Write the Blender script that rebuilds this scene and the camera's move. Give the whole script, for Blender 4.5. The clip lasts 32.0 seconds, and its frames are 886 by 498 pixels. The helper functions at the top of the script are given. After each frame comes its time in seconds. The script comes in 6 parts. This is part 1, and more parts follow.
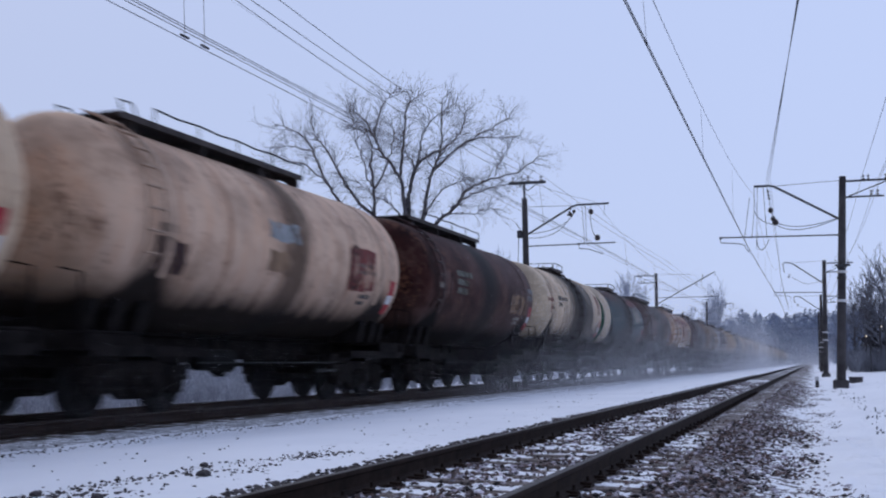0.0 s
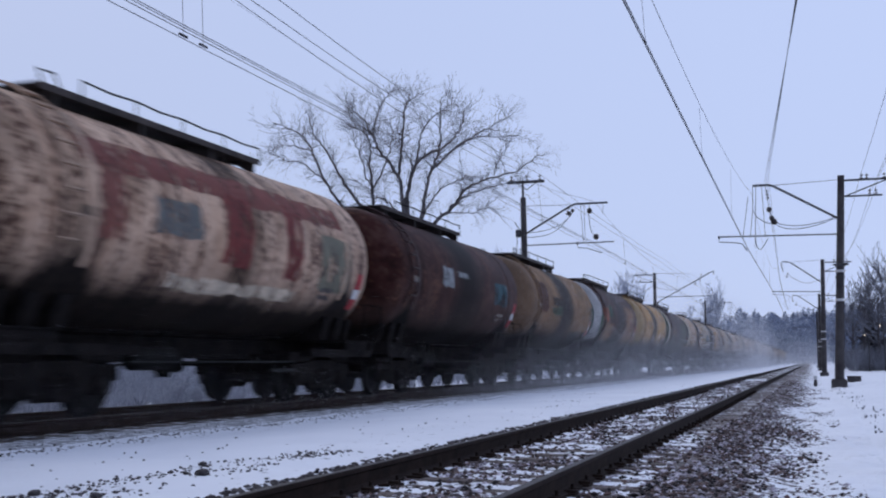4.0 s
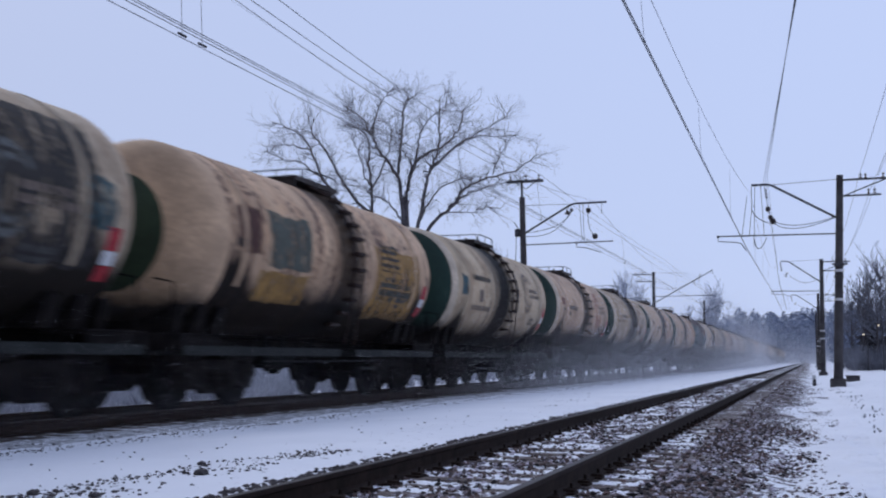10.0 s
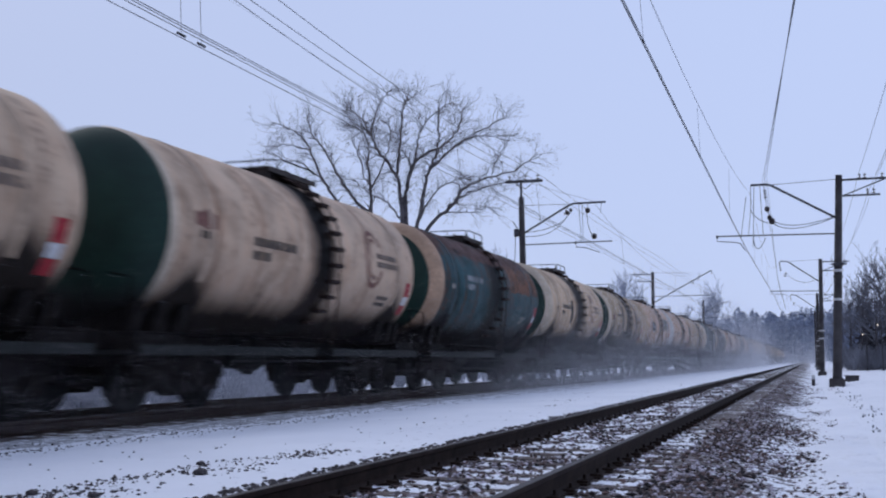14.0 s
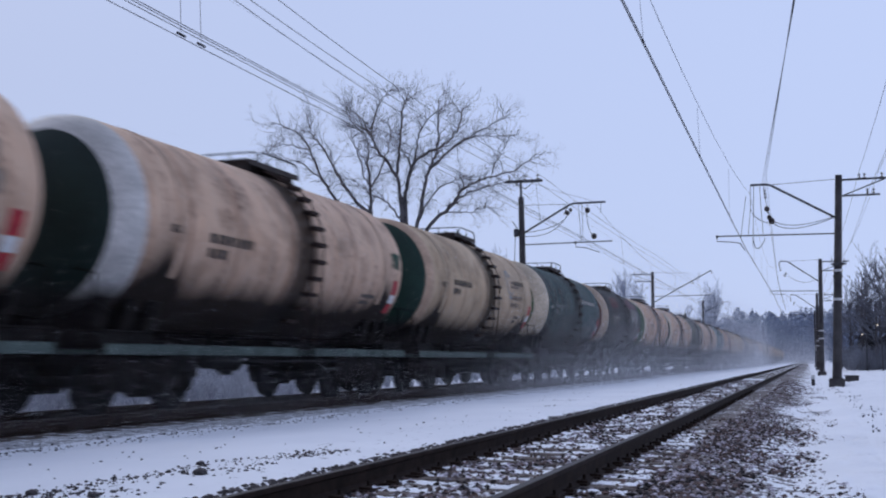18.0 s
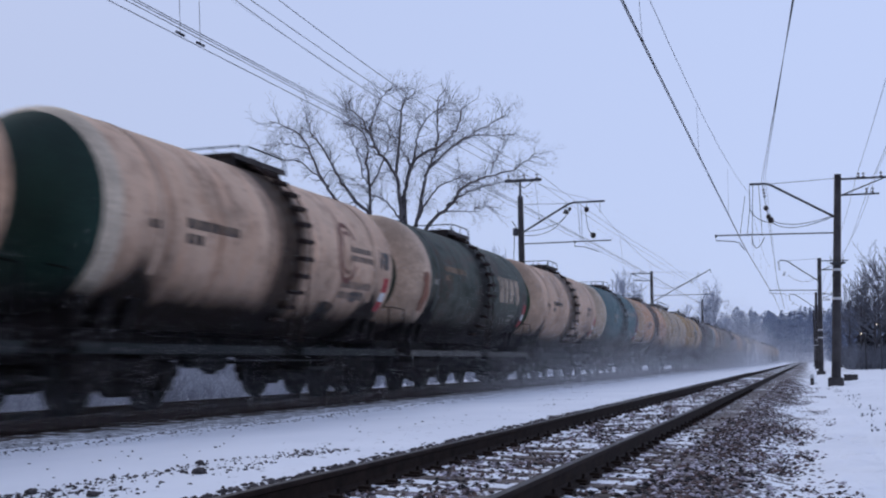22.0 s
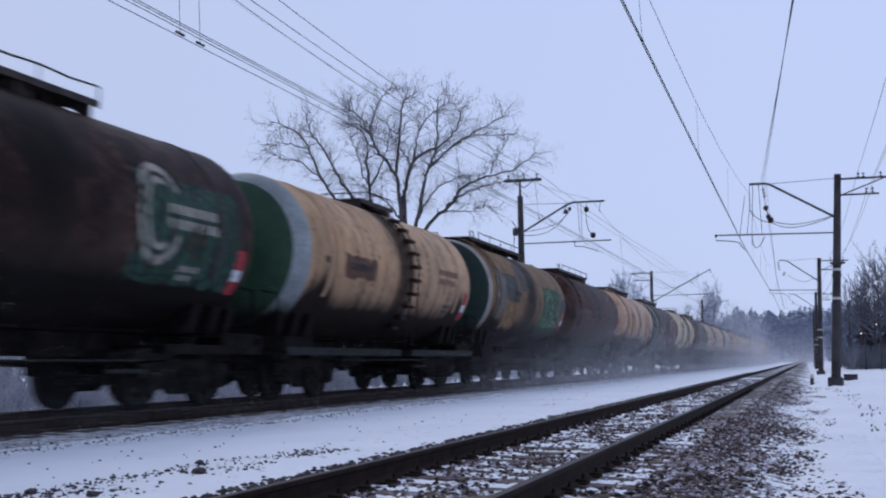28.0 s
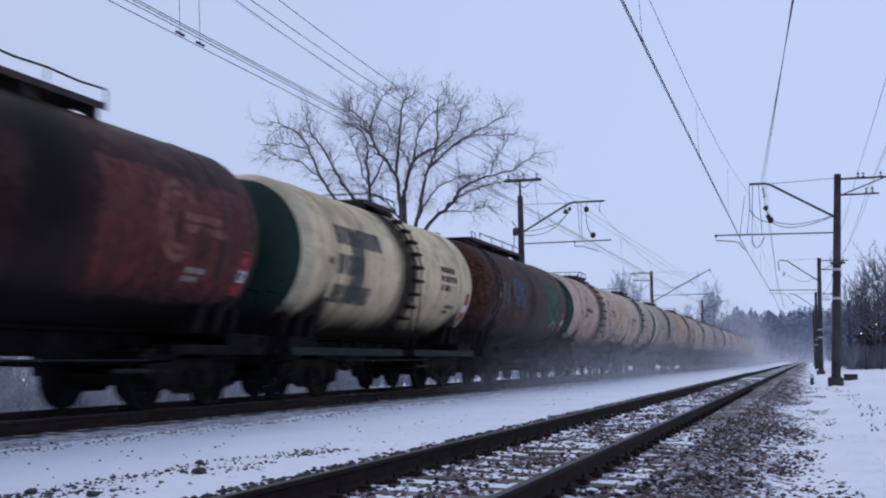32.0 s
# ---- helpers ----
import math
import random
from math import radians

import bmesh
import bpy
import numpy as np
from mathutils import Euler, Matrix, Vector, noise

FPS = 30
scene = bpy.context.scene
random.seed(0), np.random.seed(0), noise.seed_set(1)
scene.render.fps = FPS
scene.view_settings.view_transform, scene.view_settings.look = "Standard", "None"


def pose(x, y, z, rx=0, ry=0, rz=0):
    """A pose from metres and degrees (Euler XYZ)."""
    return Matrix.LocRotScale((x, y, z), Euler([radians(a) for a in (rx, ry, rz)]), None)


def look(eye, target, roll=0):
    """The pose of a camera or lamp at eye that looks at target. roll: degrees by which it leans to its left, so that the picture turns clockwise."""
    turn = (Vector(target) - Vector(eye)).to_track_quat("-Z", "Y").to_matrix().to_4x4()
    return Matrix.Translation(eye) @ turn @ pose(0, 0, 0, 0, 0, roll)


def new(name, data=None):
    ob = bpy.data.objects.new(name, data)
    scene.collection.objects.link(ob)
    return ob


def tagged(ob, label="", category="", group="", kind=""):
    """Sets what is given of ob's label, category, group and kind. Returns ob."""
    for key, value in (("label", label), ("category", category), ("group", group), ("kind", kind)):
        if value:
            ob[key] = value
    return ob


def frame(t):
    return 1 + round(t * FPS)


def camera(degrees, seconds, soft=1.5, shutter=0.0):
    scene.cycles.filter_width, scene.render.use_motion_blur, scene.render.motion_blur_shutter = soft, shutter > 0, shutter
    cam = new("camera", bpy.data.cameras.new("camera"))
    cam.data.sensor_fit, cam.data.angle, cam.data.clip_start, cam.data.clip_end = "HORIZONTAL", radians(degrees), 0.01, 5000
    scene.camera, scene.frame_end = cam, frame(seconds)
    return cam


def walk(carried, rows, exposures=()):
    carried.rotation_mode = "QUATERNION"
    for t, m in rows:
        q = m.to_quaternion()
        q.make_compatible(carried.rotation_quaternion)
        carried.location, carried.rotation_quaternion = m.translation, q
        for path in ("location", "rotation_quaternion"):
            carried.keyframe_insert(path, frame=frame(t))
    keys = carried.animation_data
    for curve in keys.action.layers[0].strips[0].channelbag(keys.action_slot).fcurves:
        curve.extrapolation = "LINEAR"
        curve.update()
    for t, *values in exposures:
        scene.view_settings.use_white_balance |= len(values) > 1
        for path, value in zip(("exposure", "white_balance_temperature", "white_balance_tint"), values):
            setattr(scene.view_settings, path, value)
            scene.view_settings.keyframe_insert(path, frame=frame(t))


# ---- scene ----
# World: y runs along the railway, x across it, z = 0 at the rail heads of the near track.
EYE = (0.0, 0.0, 0.88)
NEAR, FAR = -2.72, -10.65          # track centres
FARZ = 0.02                        # rail head of the far track
PITCH = 12.02                      # wagon length over couplers


def aim(yaw, tilt, roll=0.3):
    a, b = radians(yaw), radians(tilt)
    way = (-math.sin(a) * math.cos(b), math.cos(a) * math.cos(b), math.sin(b))
    return look(EYE, tuple(e + 10 * w for e, w in zip(EYE, way)), roll)


# ---- camera ----
cam = camera(47.31, 32.0, soft=2.1, shutter=0.45)
walk(cam, [(t, aim(a, b)) for t, a, b in (
    (0, 20.074, 6.251), (1, 20.047, 6.229), (3.5, 20.000, 6.204), (6, 19.983, 6.197), (9, 19.955, 6.175),
    (11, 19.922, 6.172), (16.5, 19.883, 6.166), (19, 19.874, 6.160), (22.5, 19.831, 6.116), (32, 19.825, 6.110))],
    exposures=[(0, 0.0), (32, 0.0)])

# ---- light: an overcast winter dusk ----
world = bpy.data.worlds.new("overcast_sky")
world.use_nodes = True
scene.world = world
wn, wl = world.node_tree.nodes, world.node_tree.links
sky = wn.new("ShaderNodeTexSky")
sky.sky_type, sky.sun_disc = "NISHITA", False
sky.sun_elevation, sky.sun_rotation = radians(35), radians(-54)
clouds = wn.new("ShaderNodeMix")
clouds.data_type = "RGBA"
clouds.inputs["Factor"].default_value = 0.93
deck = wn.new("ShaderNodeValToRGB")
deck.color_ramp.elements[0].position, deck.color_ramp.elements[0].color = 0.0, (2.2, 2.5, 3.7, 1)
deck.color_ramp.elements[1].position, deck.color_ramp.elements[1].color = 1.0, (5.92, 7.04, 10.45, 1)
wc = wn.new("ShaderNodeTexCoord")
wm = wn.new("ShaderNodeVectorMath")
wm.operation = "DOT_PRODUCT"
wm.inputs[1].default_value = (0.45, 0.7, 0.4)
wr = wn.new("ShaderNodeMath")
wr.operation = "MULTIPLY_ADD"
wr.inputs[1].default_value, wr.inputs[2].default_value = 0.42, 0.54
wl.new(wc.outputs["Generated"], wm.inputs[0])
wl.new(wm.outputs["Value"], wr.inputs[0])
wl.new(wr.outputs[0], deck.inputs[0])
wl.new(sky.outputs[0], clouds.inputs["A"])
wl.new(deck.outputs[0], clouds.inputs["B"])
wl.new(clouds.outputs["Result"], wn["Background"].inputs["Color"])
wn["Background"].inputs["Strength"].default_value = 0.1
sun = new("sun", bpy.data.lights.new("sun", "SUN"))
sun.data.energy, sun.data.angle, sun.data.color = 0.7, radians(40), (1.0, 0.95, 0.9)
sun.matrix_world = look((-47, 54, 50), (0, 20, 0))

# ---- materials ----
MATS = {}


def nodes_of(name):
    m = bpy.data.materials.new(name)
    m.use_nodes = True
    t = m.node_tree
    return m, t.nodes, t.links, t.nodes["Principled BSDF"]


def coords(n, l, stretch=(1, 1, 1), kind="Object"):
    tc, mp = n.new("ShaderNodeTexCoord"), n.new("ShaderNodeMapping")
    mp.inputs["Scale"].default_value = stretch
    l.new(tc.outputs[kind], mp.inputs[0])
    return mp.outputs[0]


def grain(n, l, at, scale, detail=4.0, rough=0.6):
    t = n.new("ShaderNodeTexNoise")
    t.inputs["Scale"].default_value, t.inputs["Detail"].default_value = scale, detail
    t.inputs["Roughness"].default_value = rough
    l.new(at, t.inputs["Vector"])
    return t.outputs["Fac"]


def ramp(n, l, fac, stops):
    r = n.new("ShaderNodeValToRGB")
    e = r.color_ramp.elements
    while len(e) < len(stops):
        e.new(0.5)
    for i, (p, c) in enumerate(stops):
        e[i].position = p
        e[i].color = (*c, 1) if len(c) == 3 else c
    l.new(fac, r.inputs[0])
    return r.outputs[0]


def blend(n, l, fac, a, b, mode="MIX"):
    m = n.new("ShaderNodeMix")
    m.data_type, m.blend_type = "RGBA", mode
    for sock, v in (("Factor", fac), ("A", a), ("B", b)):
        s = m.inputs[sock]
        if isinstance(v, (int, float)):
            s.default_value = v
        elif isinstance(v, tuple):
            s.default_value = (*v, 1)
        else:
            l.new(v, s)
    return m.outputs["Result"]


def maths(n, l, op, a, b=None, c=None):
    m = n.new("ShaderNodeMath")
    m.operation = op
    for i, v in enumerate((a, b, c)):
        if v is None:
            continue
        if isinstance(v, (int, float)):
            m.inputs[i].default_value = v
        else:
            l.new(v, m.inputs[i])
    return m.outputs[0]


def relief(n, l, bsdf, height, strength, distance):
    b = n.new("ShaderNodeBump")
    b.inputs["Strength"].default_value, b.inputs["Distance"].default_value = strength, distance
    l.new(height, b.inputs["Height"])
    l.new(b.outputs[0], bsdf.inputs["Normal"])


def surface(name, a, b, scale=3.0, fine=40.0, rough=0.7, metal=0.0, bump=0.3, depth=0.004, lo=0.35, hi=0.65, vary=0.0, gloss=0.3):
    """A worn surface between two colours, in large blotches and fine grain."""
    if name in MATS:
        return MATS[name]
    m, n, l, p = nodes_of(name)
    at = coords(n, l)
    big, small = grain(n, l, at, scale), grain(n, l, at, fine, 3.0)
    col = ramp(n, l, big, [(lo, a), (hi, b)])
    shade = ramp(n, l, small, [(0.25, (0.72, 0.72, 0.72)), (0.75, (1.15, 1.15, 1.15))])
    col = blend(n, l, 1.0, col, shade, "MULTIPLY")
    if vary:
        oi = n.new("ShaderNodeObjectInfo")
        v = maths(n, l, "MULTIPLY_ADD", oi.outputs["Random"], vary, 1.0 - vary / 2)
        c = n.new("ShaderNodeCombineColor")
        for i in range(3):
            l.new(v, c.inputs[i])
        col = blend(n, l, 1.0, col, c.outputs[0], "MULTIPLY")
    l.new(col, p.inputs["Base Color"])
    p.inputs["Roughness"].default_value, p.inputs["Metallic"].default_value = rough, metal
    p.inputs["Specular IOR Level"].default_value = gloss
    if bump:
        relief(n, l, p, small, bump, depth)
    MATS[name] = m
    return m


def saddle_dark(n, l, y):
    """Darkening that creeps up the shell round the two saddles."""
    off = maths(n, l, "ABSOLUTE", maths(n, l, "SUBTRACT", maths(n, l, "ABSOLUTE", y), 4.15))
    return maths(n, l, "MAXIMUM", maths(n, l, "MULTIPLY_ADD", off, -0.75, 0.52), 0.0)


def paint(name, body, oil=0.5, at=0.3, width=0.5, rust=0.2, top=None, low=0.5):
    """Tank paint: faded coat with rain streaks, rust freckles and black oil spilt from the hatch at y = at."""
    m, n, l, p = nodes_of(name)
    here = coords(n, l)
    oi = n.new("ShaderNodeObjectInfo")
    off = n.new("ShaderNodeVectorMath")
    off.operation = "MULTIPLY_ADD"
    l.new(oi.outputs["Random"], off.inputs[0])
    off.inputs[1].default_value = (90, 60, 30)
    l.new(here, off.inputs[2])
    moved = off.outputs[0]
    mp = n.new("ShaderNodeMapping")
    mp.inputs["Scale"].default_value = (0.35, 2.2, 0.35)
    l.new(moved, mp.inputs[0])
    streak = grain(n, l, mp.outputs[0], 1.6, 5.0)
    big, fine = grain(n, l, moved, 0.7, 4.0), grain(n, l, moved, 9.0, 4.0)
    body = tuple(c * 0.96 for c in body) if sum(body) > 0.5 else body
    dark = tuple(c * 0.66 for c in body)
    pale = tuple(min(0.85, c * 1.12 + 0.02) for c in body)
    col = ramp(n, l, big, [(0.3, dark), (0.5, body), (0.7, pale)])
    sep = n.new("ShaderNodeSeparateXYZ")
    l.new(here, sep.inputs[0])
    y, z = sep.outputs["Y"], sep.outputs["Z"]
    if top:
        h = maths(n, l, "MULTIPLY_ADD", big, 1.6, maths(n, l, "MULTIPLY_ADD", z, 1.0, -1.5))
        col = blend(n, l, ramp(n, l, h, [(0.0, (0, 0, 0)), (0.35, (1, 1, 1))]), col, top)
    streaks = ramp(n, l, streak, [(0.40, (1, 1, 1)), (0.66, (0.6, 0.55, 0.5))])
    col = blend(n, l, 0.22 if sum(body) > 0.3 else 0.85, col, streaks, "MULTIPLY")
    warm = tuple(min(0.8, c * k) for c, k in zip(body, (1.08, 0.8, 0.62)))
    col = blend(n, l, ramp(n, l, grain(n, l, mp.outputs[0], 3.1, 6.0, 0.7), [(0.48, (0, 0, 0)), (0.62, (0.3, 0.3, 0.3))]), col, warm)
    blot = grain(n, l, moved, 1.5, 6.0, 0.68)
    col = blend(n, l, 0.55 if sum(body) > 0.3 else 0.95, col, ramp(n, l, blot, [(0.36, (0.42, 0.38, 0.34)), (0.5, (0.95, 0.95, 0.95)), (0.62, (1.06, 1.06, 1.06))]), "MULTIPLY")
    if sum(body) < 0.3:
        scab = maths(n, l, "MULTIPLY_ADD", blot, 0.7, maths(n, l, "MULTIPLY", fine, 0.35))
        col = blend(n, l, maths(n, l, "MULTIPLY", ramp(n, l, scab, [(0.54, (0, 0, 0)), (0.62, (1, 1, 1))]), 0.55), col, (0.085, 0.045, 0.034))
    if rust:
        fx = maths(n, l, "ADD", maths(n, l, "MULTIPLY", streak, 0.55), maths(n, l, "MULTIPLY", fine, 0.5))
        mask = ramp(n, l, fx, [(0.62 - 0.14 * rust, (0, 0, 0)), (0.68 - 0.1 * rust, (1, 1, 1))])
        col = blend(n, l, maths(n, l, "MULTIPLY", mask, min(1.0, 0.4 + rust)), col, (0.13, 0.052, 0.03) if sum(body) < 0.2 else (0.085, 0.038, 0.024))
    # weld seams round the shell
    for seam in (-3.72, -2.3, -0.4, 2.35):
        near = maths(n, l, "ABSOLUTE", maths(n, l, "SUBTRACT", y, seam))
        line = ramp(n, l, maths(n, l, "ADD", near, maths(n, l, "MULTIPLY", fine, 0.06)), [(0.05, (0.6, 0.5, 0.44)), (0.12, (1, 1, 1))])
        col = blend(n, l, 0.7, col, line, "MULTIPLY")
    # oil band under the hatch, ragged
    d = maths(n, l, "ABSOLUTE", maths(n, l, "SUBTRACT", y, at))
    wob = maths(n, l, "MULTIPLY_ADD", streak, 0.9, maths(n, l, "MULTIPLY", fine, 0.25))
    d = maths(n, l, "SUBTRACT", d, maths(n, l, "MULTIPLY_ADD", wob, 1.4 * width, -0.75 * width))
    spill = ramp(n, l, maths(n, l, "DIVIDE", d, max(width, 0.05)), [(0.25, (1, 1, 1)), (0.95, (0, 0, 0))])
    col = blend(n, l, maths(n, l, "MULTIPLY", spill, oil), col, (0.0095, 0.008, 0.008))
    # road dirt and painted-in shade on the belly, with a ragged upper edge
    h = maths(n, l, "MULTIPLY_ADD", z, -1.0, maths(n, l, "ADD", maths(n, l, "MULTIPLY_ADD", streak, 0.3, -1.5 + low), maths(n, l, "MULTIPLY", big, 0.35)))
    h = maths(n, l, "ADD", h, saddle_dark(n, l, y))
    # shade of the lower flank painted in as a brown film
    belly_shade = ramp(n, l, maths(n, l, "MULTIPLY_ADD", h, 0.7, maths(n, l, "MULTIPLY_ADD", blot, 0.6, 0.24)), [(0.05, (0, 0, 0)), (0.5, (0.24, 0.24, 0.24)), (0.95, (0.62, 0.62, 0.62))])
    col = blend(n, l, belly_shade, col, (0.07, 0.05, 0.04))
    mud_shade = ramp(n, l, h, [(0.0, (0, 0, 0)), (0.16, (0.3, 0.3, 0.3)), (0.42, (1, 1, 1))])
    col = blend(n, l, maths(n, l, "MULTIPLY", mud_shade, 0.95), col, (0.0095, 0.0085, 0.0085))
    l.new(col, p.inputs["Base Color"])
    l.new(ramp(n, l, spill, [(0, (0.6, 0.6, 0.6)), (1, (0.5, 0.5, 0.5))]), p.inputs["Roughness"])
    bare = maths(n, l, "SUBTRACT", 1.0, maths(n, l, "MAXIMUM", spill, mud_shade))
    l.new(maths(n, l, "MULTIPLY_ADD", bare, 0.2 if sum(body) > 0.5 else 0.06, 0.03), p.inputs["Specular IOR Level"])
    relief(n, l, p, fine, 0.25, 0.004)
    return m


def snow_material(name, grit=0.0, gravel=(0.05, 0.04, 0.04), scale=2.2, stretch=(1, 1, 1), lo=0.5, edge=None):
    m, n, l, p = nodes_of(name)
    at = coords(n, l, stretch)
    big, mid, fine = grain(n, l, at, 0.35, 3), grain(n, l, at, scale, 6, 0.65), grain(n, l, at, 30, 3)
    col = ramp(n, l, big, [(0.3, (0.775, 0.80, 0.855)), (0.7, (0.87, 0.89, 0.935))])
    if grit:
        if edge:
            sep = n.new("ShaderNodeSeparateXYZ")
            l.new(coords(n, l), sep.inputs[0])
            wide = maths(n, l, "MULTIPLY_ADD", maths(n, l, "SUBTRACT", big, 0.5), 0.6, 0.0)
            mid = maths(n, l, "SUBTRACT", maths(n, l, "ADD", mid, wide), maths(n, l, "MULTIPLY", maths(n, l, "MAXIMUM", maths(n, l, "SUBTRACT", sep.outputs["X"], edge[0]), 0.0), edge[1]))
        mask = ramp(n, l, mid, [(lo, (0, 0, 0)), (lo + 0.06, (1, 1, 1))])
        stones = ramp(n, l, grain(n, l, at, 14, 2), [(0.35, tuple(c * 0.5 for c in gravel)), (0.65, tuple(c * 1.8 for c in gravel))])
        col = blend(n, l, maths(n, l, "MULTIPLY", mask, grit), col, stones)
    l.new(col, p.inputs["Base Color"])
    p.inputs["Roughness"].default_value = 0.75
    h = maths(n, l, "MULTIPLY_ADD", mid, 1.0, maths(n, l, "MULTIPLY", fine, 0.25))
    relief(n, l, p, h, 0.45, 0.05)
    return m


SNOW = snow_material("snow")
BALLAST = snow_material("ballast_with_snow", 1.0, (0.06, 0.048, 0.045), 4.0, (1, 1, 1), 0.43)
SHOULDER = snow_material("gravel_shoulder", 1.0, (0.095, 0.078, 0.078), 6.0, (1, 0.6, 1), 0.36, (-1.0, 0.19))
FARBED = snow_material("powder_snow_over_ballast", 0.75, (0.07, 0.065, 0.065), scale=7, lo=0.63)
# powdered ballast, its grey also standing in for the train's shade
FAREDGE = snow_material("ballast_edge_under_powder", 0.66, (0.06, 0.056, 0.06), scale=9, lo=0.43)
STONE = surface("ballast_stone", (0.056, 0.05, 0.052), (0.19, 0.168, 0.17), 9, 60, 0.9, gloss=0.15)
tone_n, tone_l = STONE.node_tree.nodes, STONE.node_tree.links
tone = blend(tone_n, tone_l, 1.0, STONE.node_tree.nodes["Principled BSDF"].inputs["Base Color"].links[0].from_socket,
             ramp(tone_n, tone_l, tone_n.new("ShaderNodeNewGeometry").outputs["Random Per Island"], [(0.0, (0.2, 0.2, 0.22)), (0.3, (0.4, 0.38, 0.39)), (0.42, (1.1, 0.82, 0.72)), (0.66, (1.05, 0.9, 0.84)), (0.8, (1.6, 1.55, 1.6)), (0.84, (3.6, 3.8, 4.2)), (1.0, (4.6, 4.8, 5.3))]), "MULTIPLY")
tone_l.new(tone, tone_n["Principled BSDF"].inputs["Base Color"])
DARKSTONE = surface("dark_wet_stone", (0.03, 0.027, 0.029), (0.11, 0.098, 0.1), 9, 60, 0.9, gloss=0.15)
RAIL = surface("rail_rust", (0.015, 0.0092, 0.0075), (0.032, 0.02, 0.0155), 5, 50, 0.8, 0.0, gloss=0.12)
RAILTOP = surface("rail_head_steel", (0.045, 0.04, 0.041), (0.085, 0.078, 0.08), 4, 60, 0.6, 0.1, 0.1, gloss=0.2)
SLEEPER = surface("sleeper_wood", (0.07, 0.055, 0.05), (0.17, 0.14, 0.13), 4, 50, 0.9, vary=0.4)
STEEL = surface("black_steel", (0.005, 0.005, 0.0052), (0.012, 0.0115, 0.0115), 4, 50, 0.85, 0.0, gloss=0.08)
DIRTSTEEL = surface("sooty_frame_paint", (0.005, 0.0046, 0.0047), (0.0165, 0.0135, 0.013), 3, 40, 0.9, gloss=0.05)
OILRUST = surface("oily_rusted_steps", (0.012, 0.008, 0.0075), (0.05, 0.03, 0.024), 5, 40, 0.8, gloss=0.15)
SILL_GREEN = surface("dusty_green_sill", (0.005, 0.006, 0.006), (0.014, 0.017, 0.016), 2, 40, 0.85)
SILL_MINT = surface("mint_sill_paint", (0.025, 0.037, 0.033), (0.08, 0.11, 0.098), 2, 40, 0.85)
SILL_PALE = surface("snow_dusted_sill", (0.03, 0.028, 0.026), (0.10, 0.094, 0.086), 2, 40, 0.85)
RED = surface("red_marker_paint", (0.27, 0.015, 0.022), (0.42, 0.025, 0.036), 6, 50, 0.6)
WHITE = surface("white_marker_paint", (0.5, 0.5, 0.5), (0.68, 0.68, 0.68), 6, 50, 0.6)
CONCRETE = surface("dark_mast_concrete", (0.042, 0.038, 0.04), (0.088, 0.08, 0.081), 1.5, 30, 0.9)
IRON = surface("galvanised_dark_iron", (0.04, 0.04, 0.045), (0.09, 0.09, 0.1), 3, 40, 0.6, 0.4)
WIRE = surface("weathered_copper_wire", (0.03, 0.03, 0.04), (0.06, 0.06, 0.07), 2, 20, 0.6, 0.3, 0)
CERAMIC = surface("brown_insulator", (0.03, 0.022, 0.022), (0.05, 0.04, 0.04), 8, 50, 0.3)
BARK = surface("oak_bark", (0.05, 0.045, 0.05), (0.13, 0.12, 0.125), 3, 30, 0.9)
FROSTBRUSH = surface("rime_covered_brush", (0.26, 0.27, 0.31), (0.52, 0.54, 0.6), 0.25, 8, 0.9)
FROST = surface("frosted_twigs", (0.11, 0.115, 0.14), (0.27, 0.285, 0.33), 0.25, 8, 0.9)
# rimed twigs, paled further by haze painted into the colour
RIME_HAZE = surface("pale_rimed_twigs", (0.27, 0.3, 0.38), (0.38, 0.41, 0.49), 0.02, 1, 0.95)
# distance haze is painted into this blue-grey wood colour
HAZED_WOODS = surface("hoar_frosted_woods", (0.19, 0.235, 0.335), (0.25, 0.3, 0.41), 0.02, 1, 0.95)
DARKTWIG = surface("dark_twigs", (0.07, 0.065, 0.075), (0.2, 0.2, 0.23), 0.4, 9, 0.9)
POWDER = surface("airborne_snow_powder", (0.85, 0.86, 0.9), (0.9, 0.9, 0.92), 1, 5, 0.9, bump=0)
PLATE = surface("walkway_plate", (0.03, 0.025, 0.024), (0.075, 0.06, 0.055), 3, 40, 0.8, 0.1)


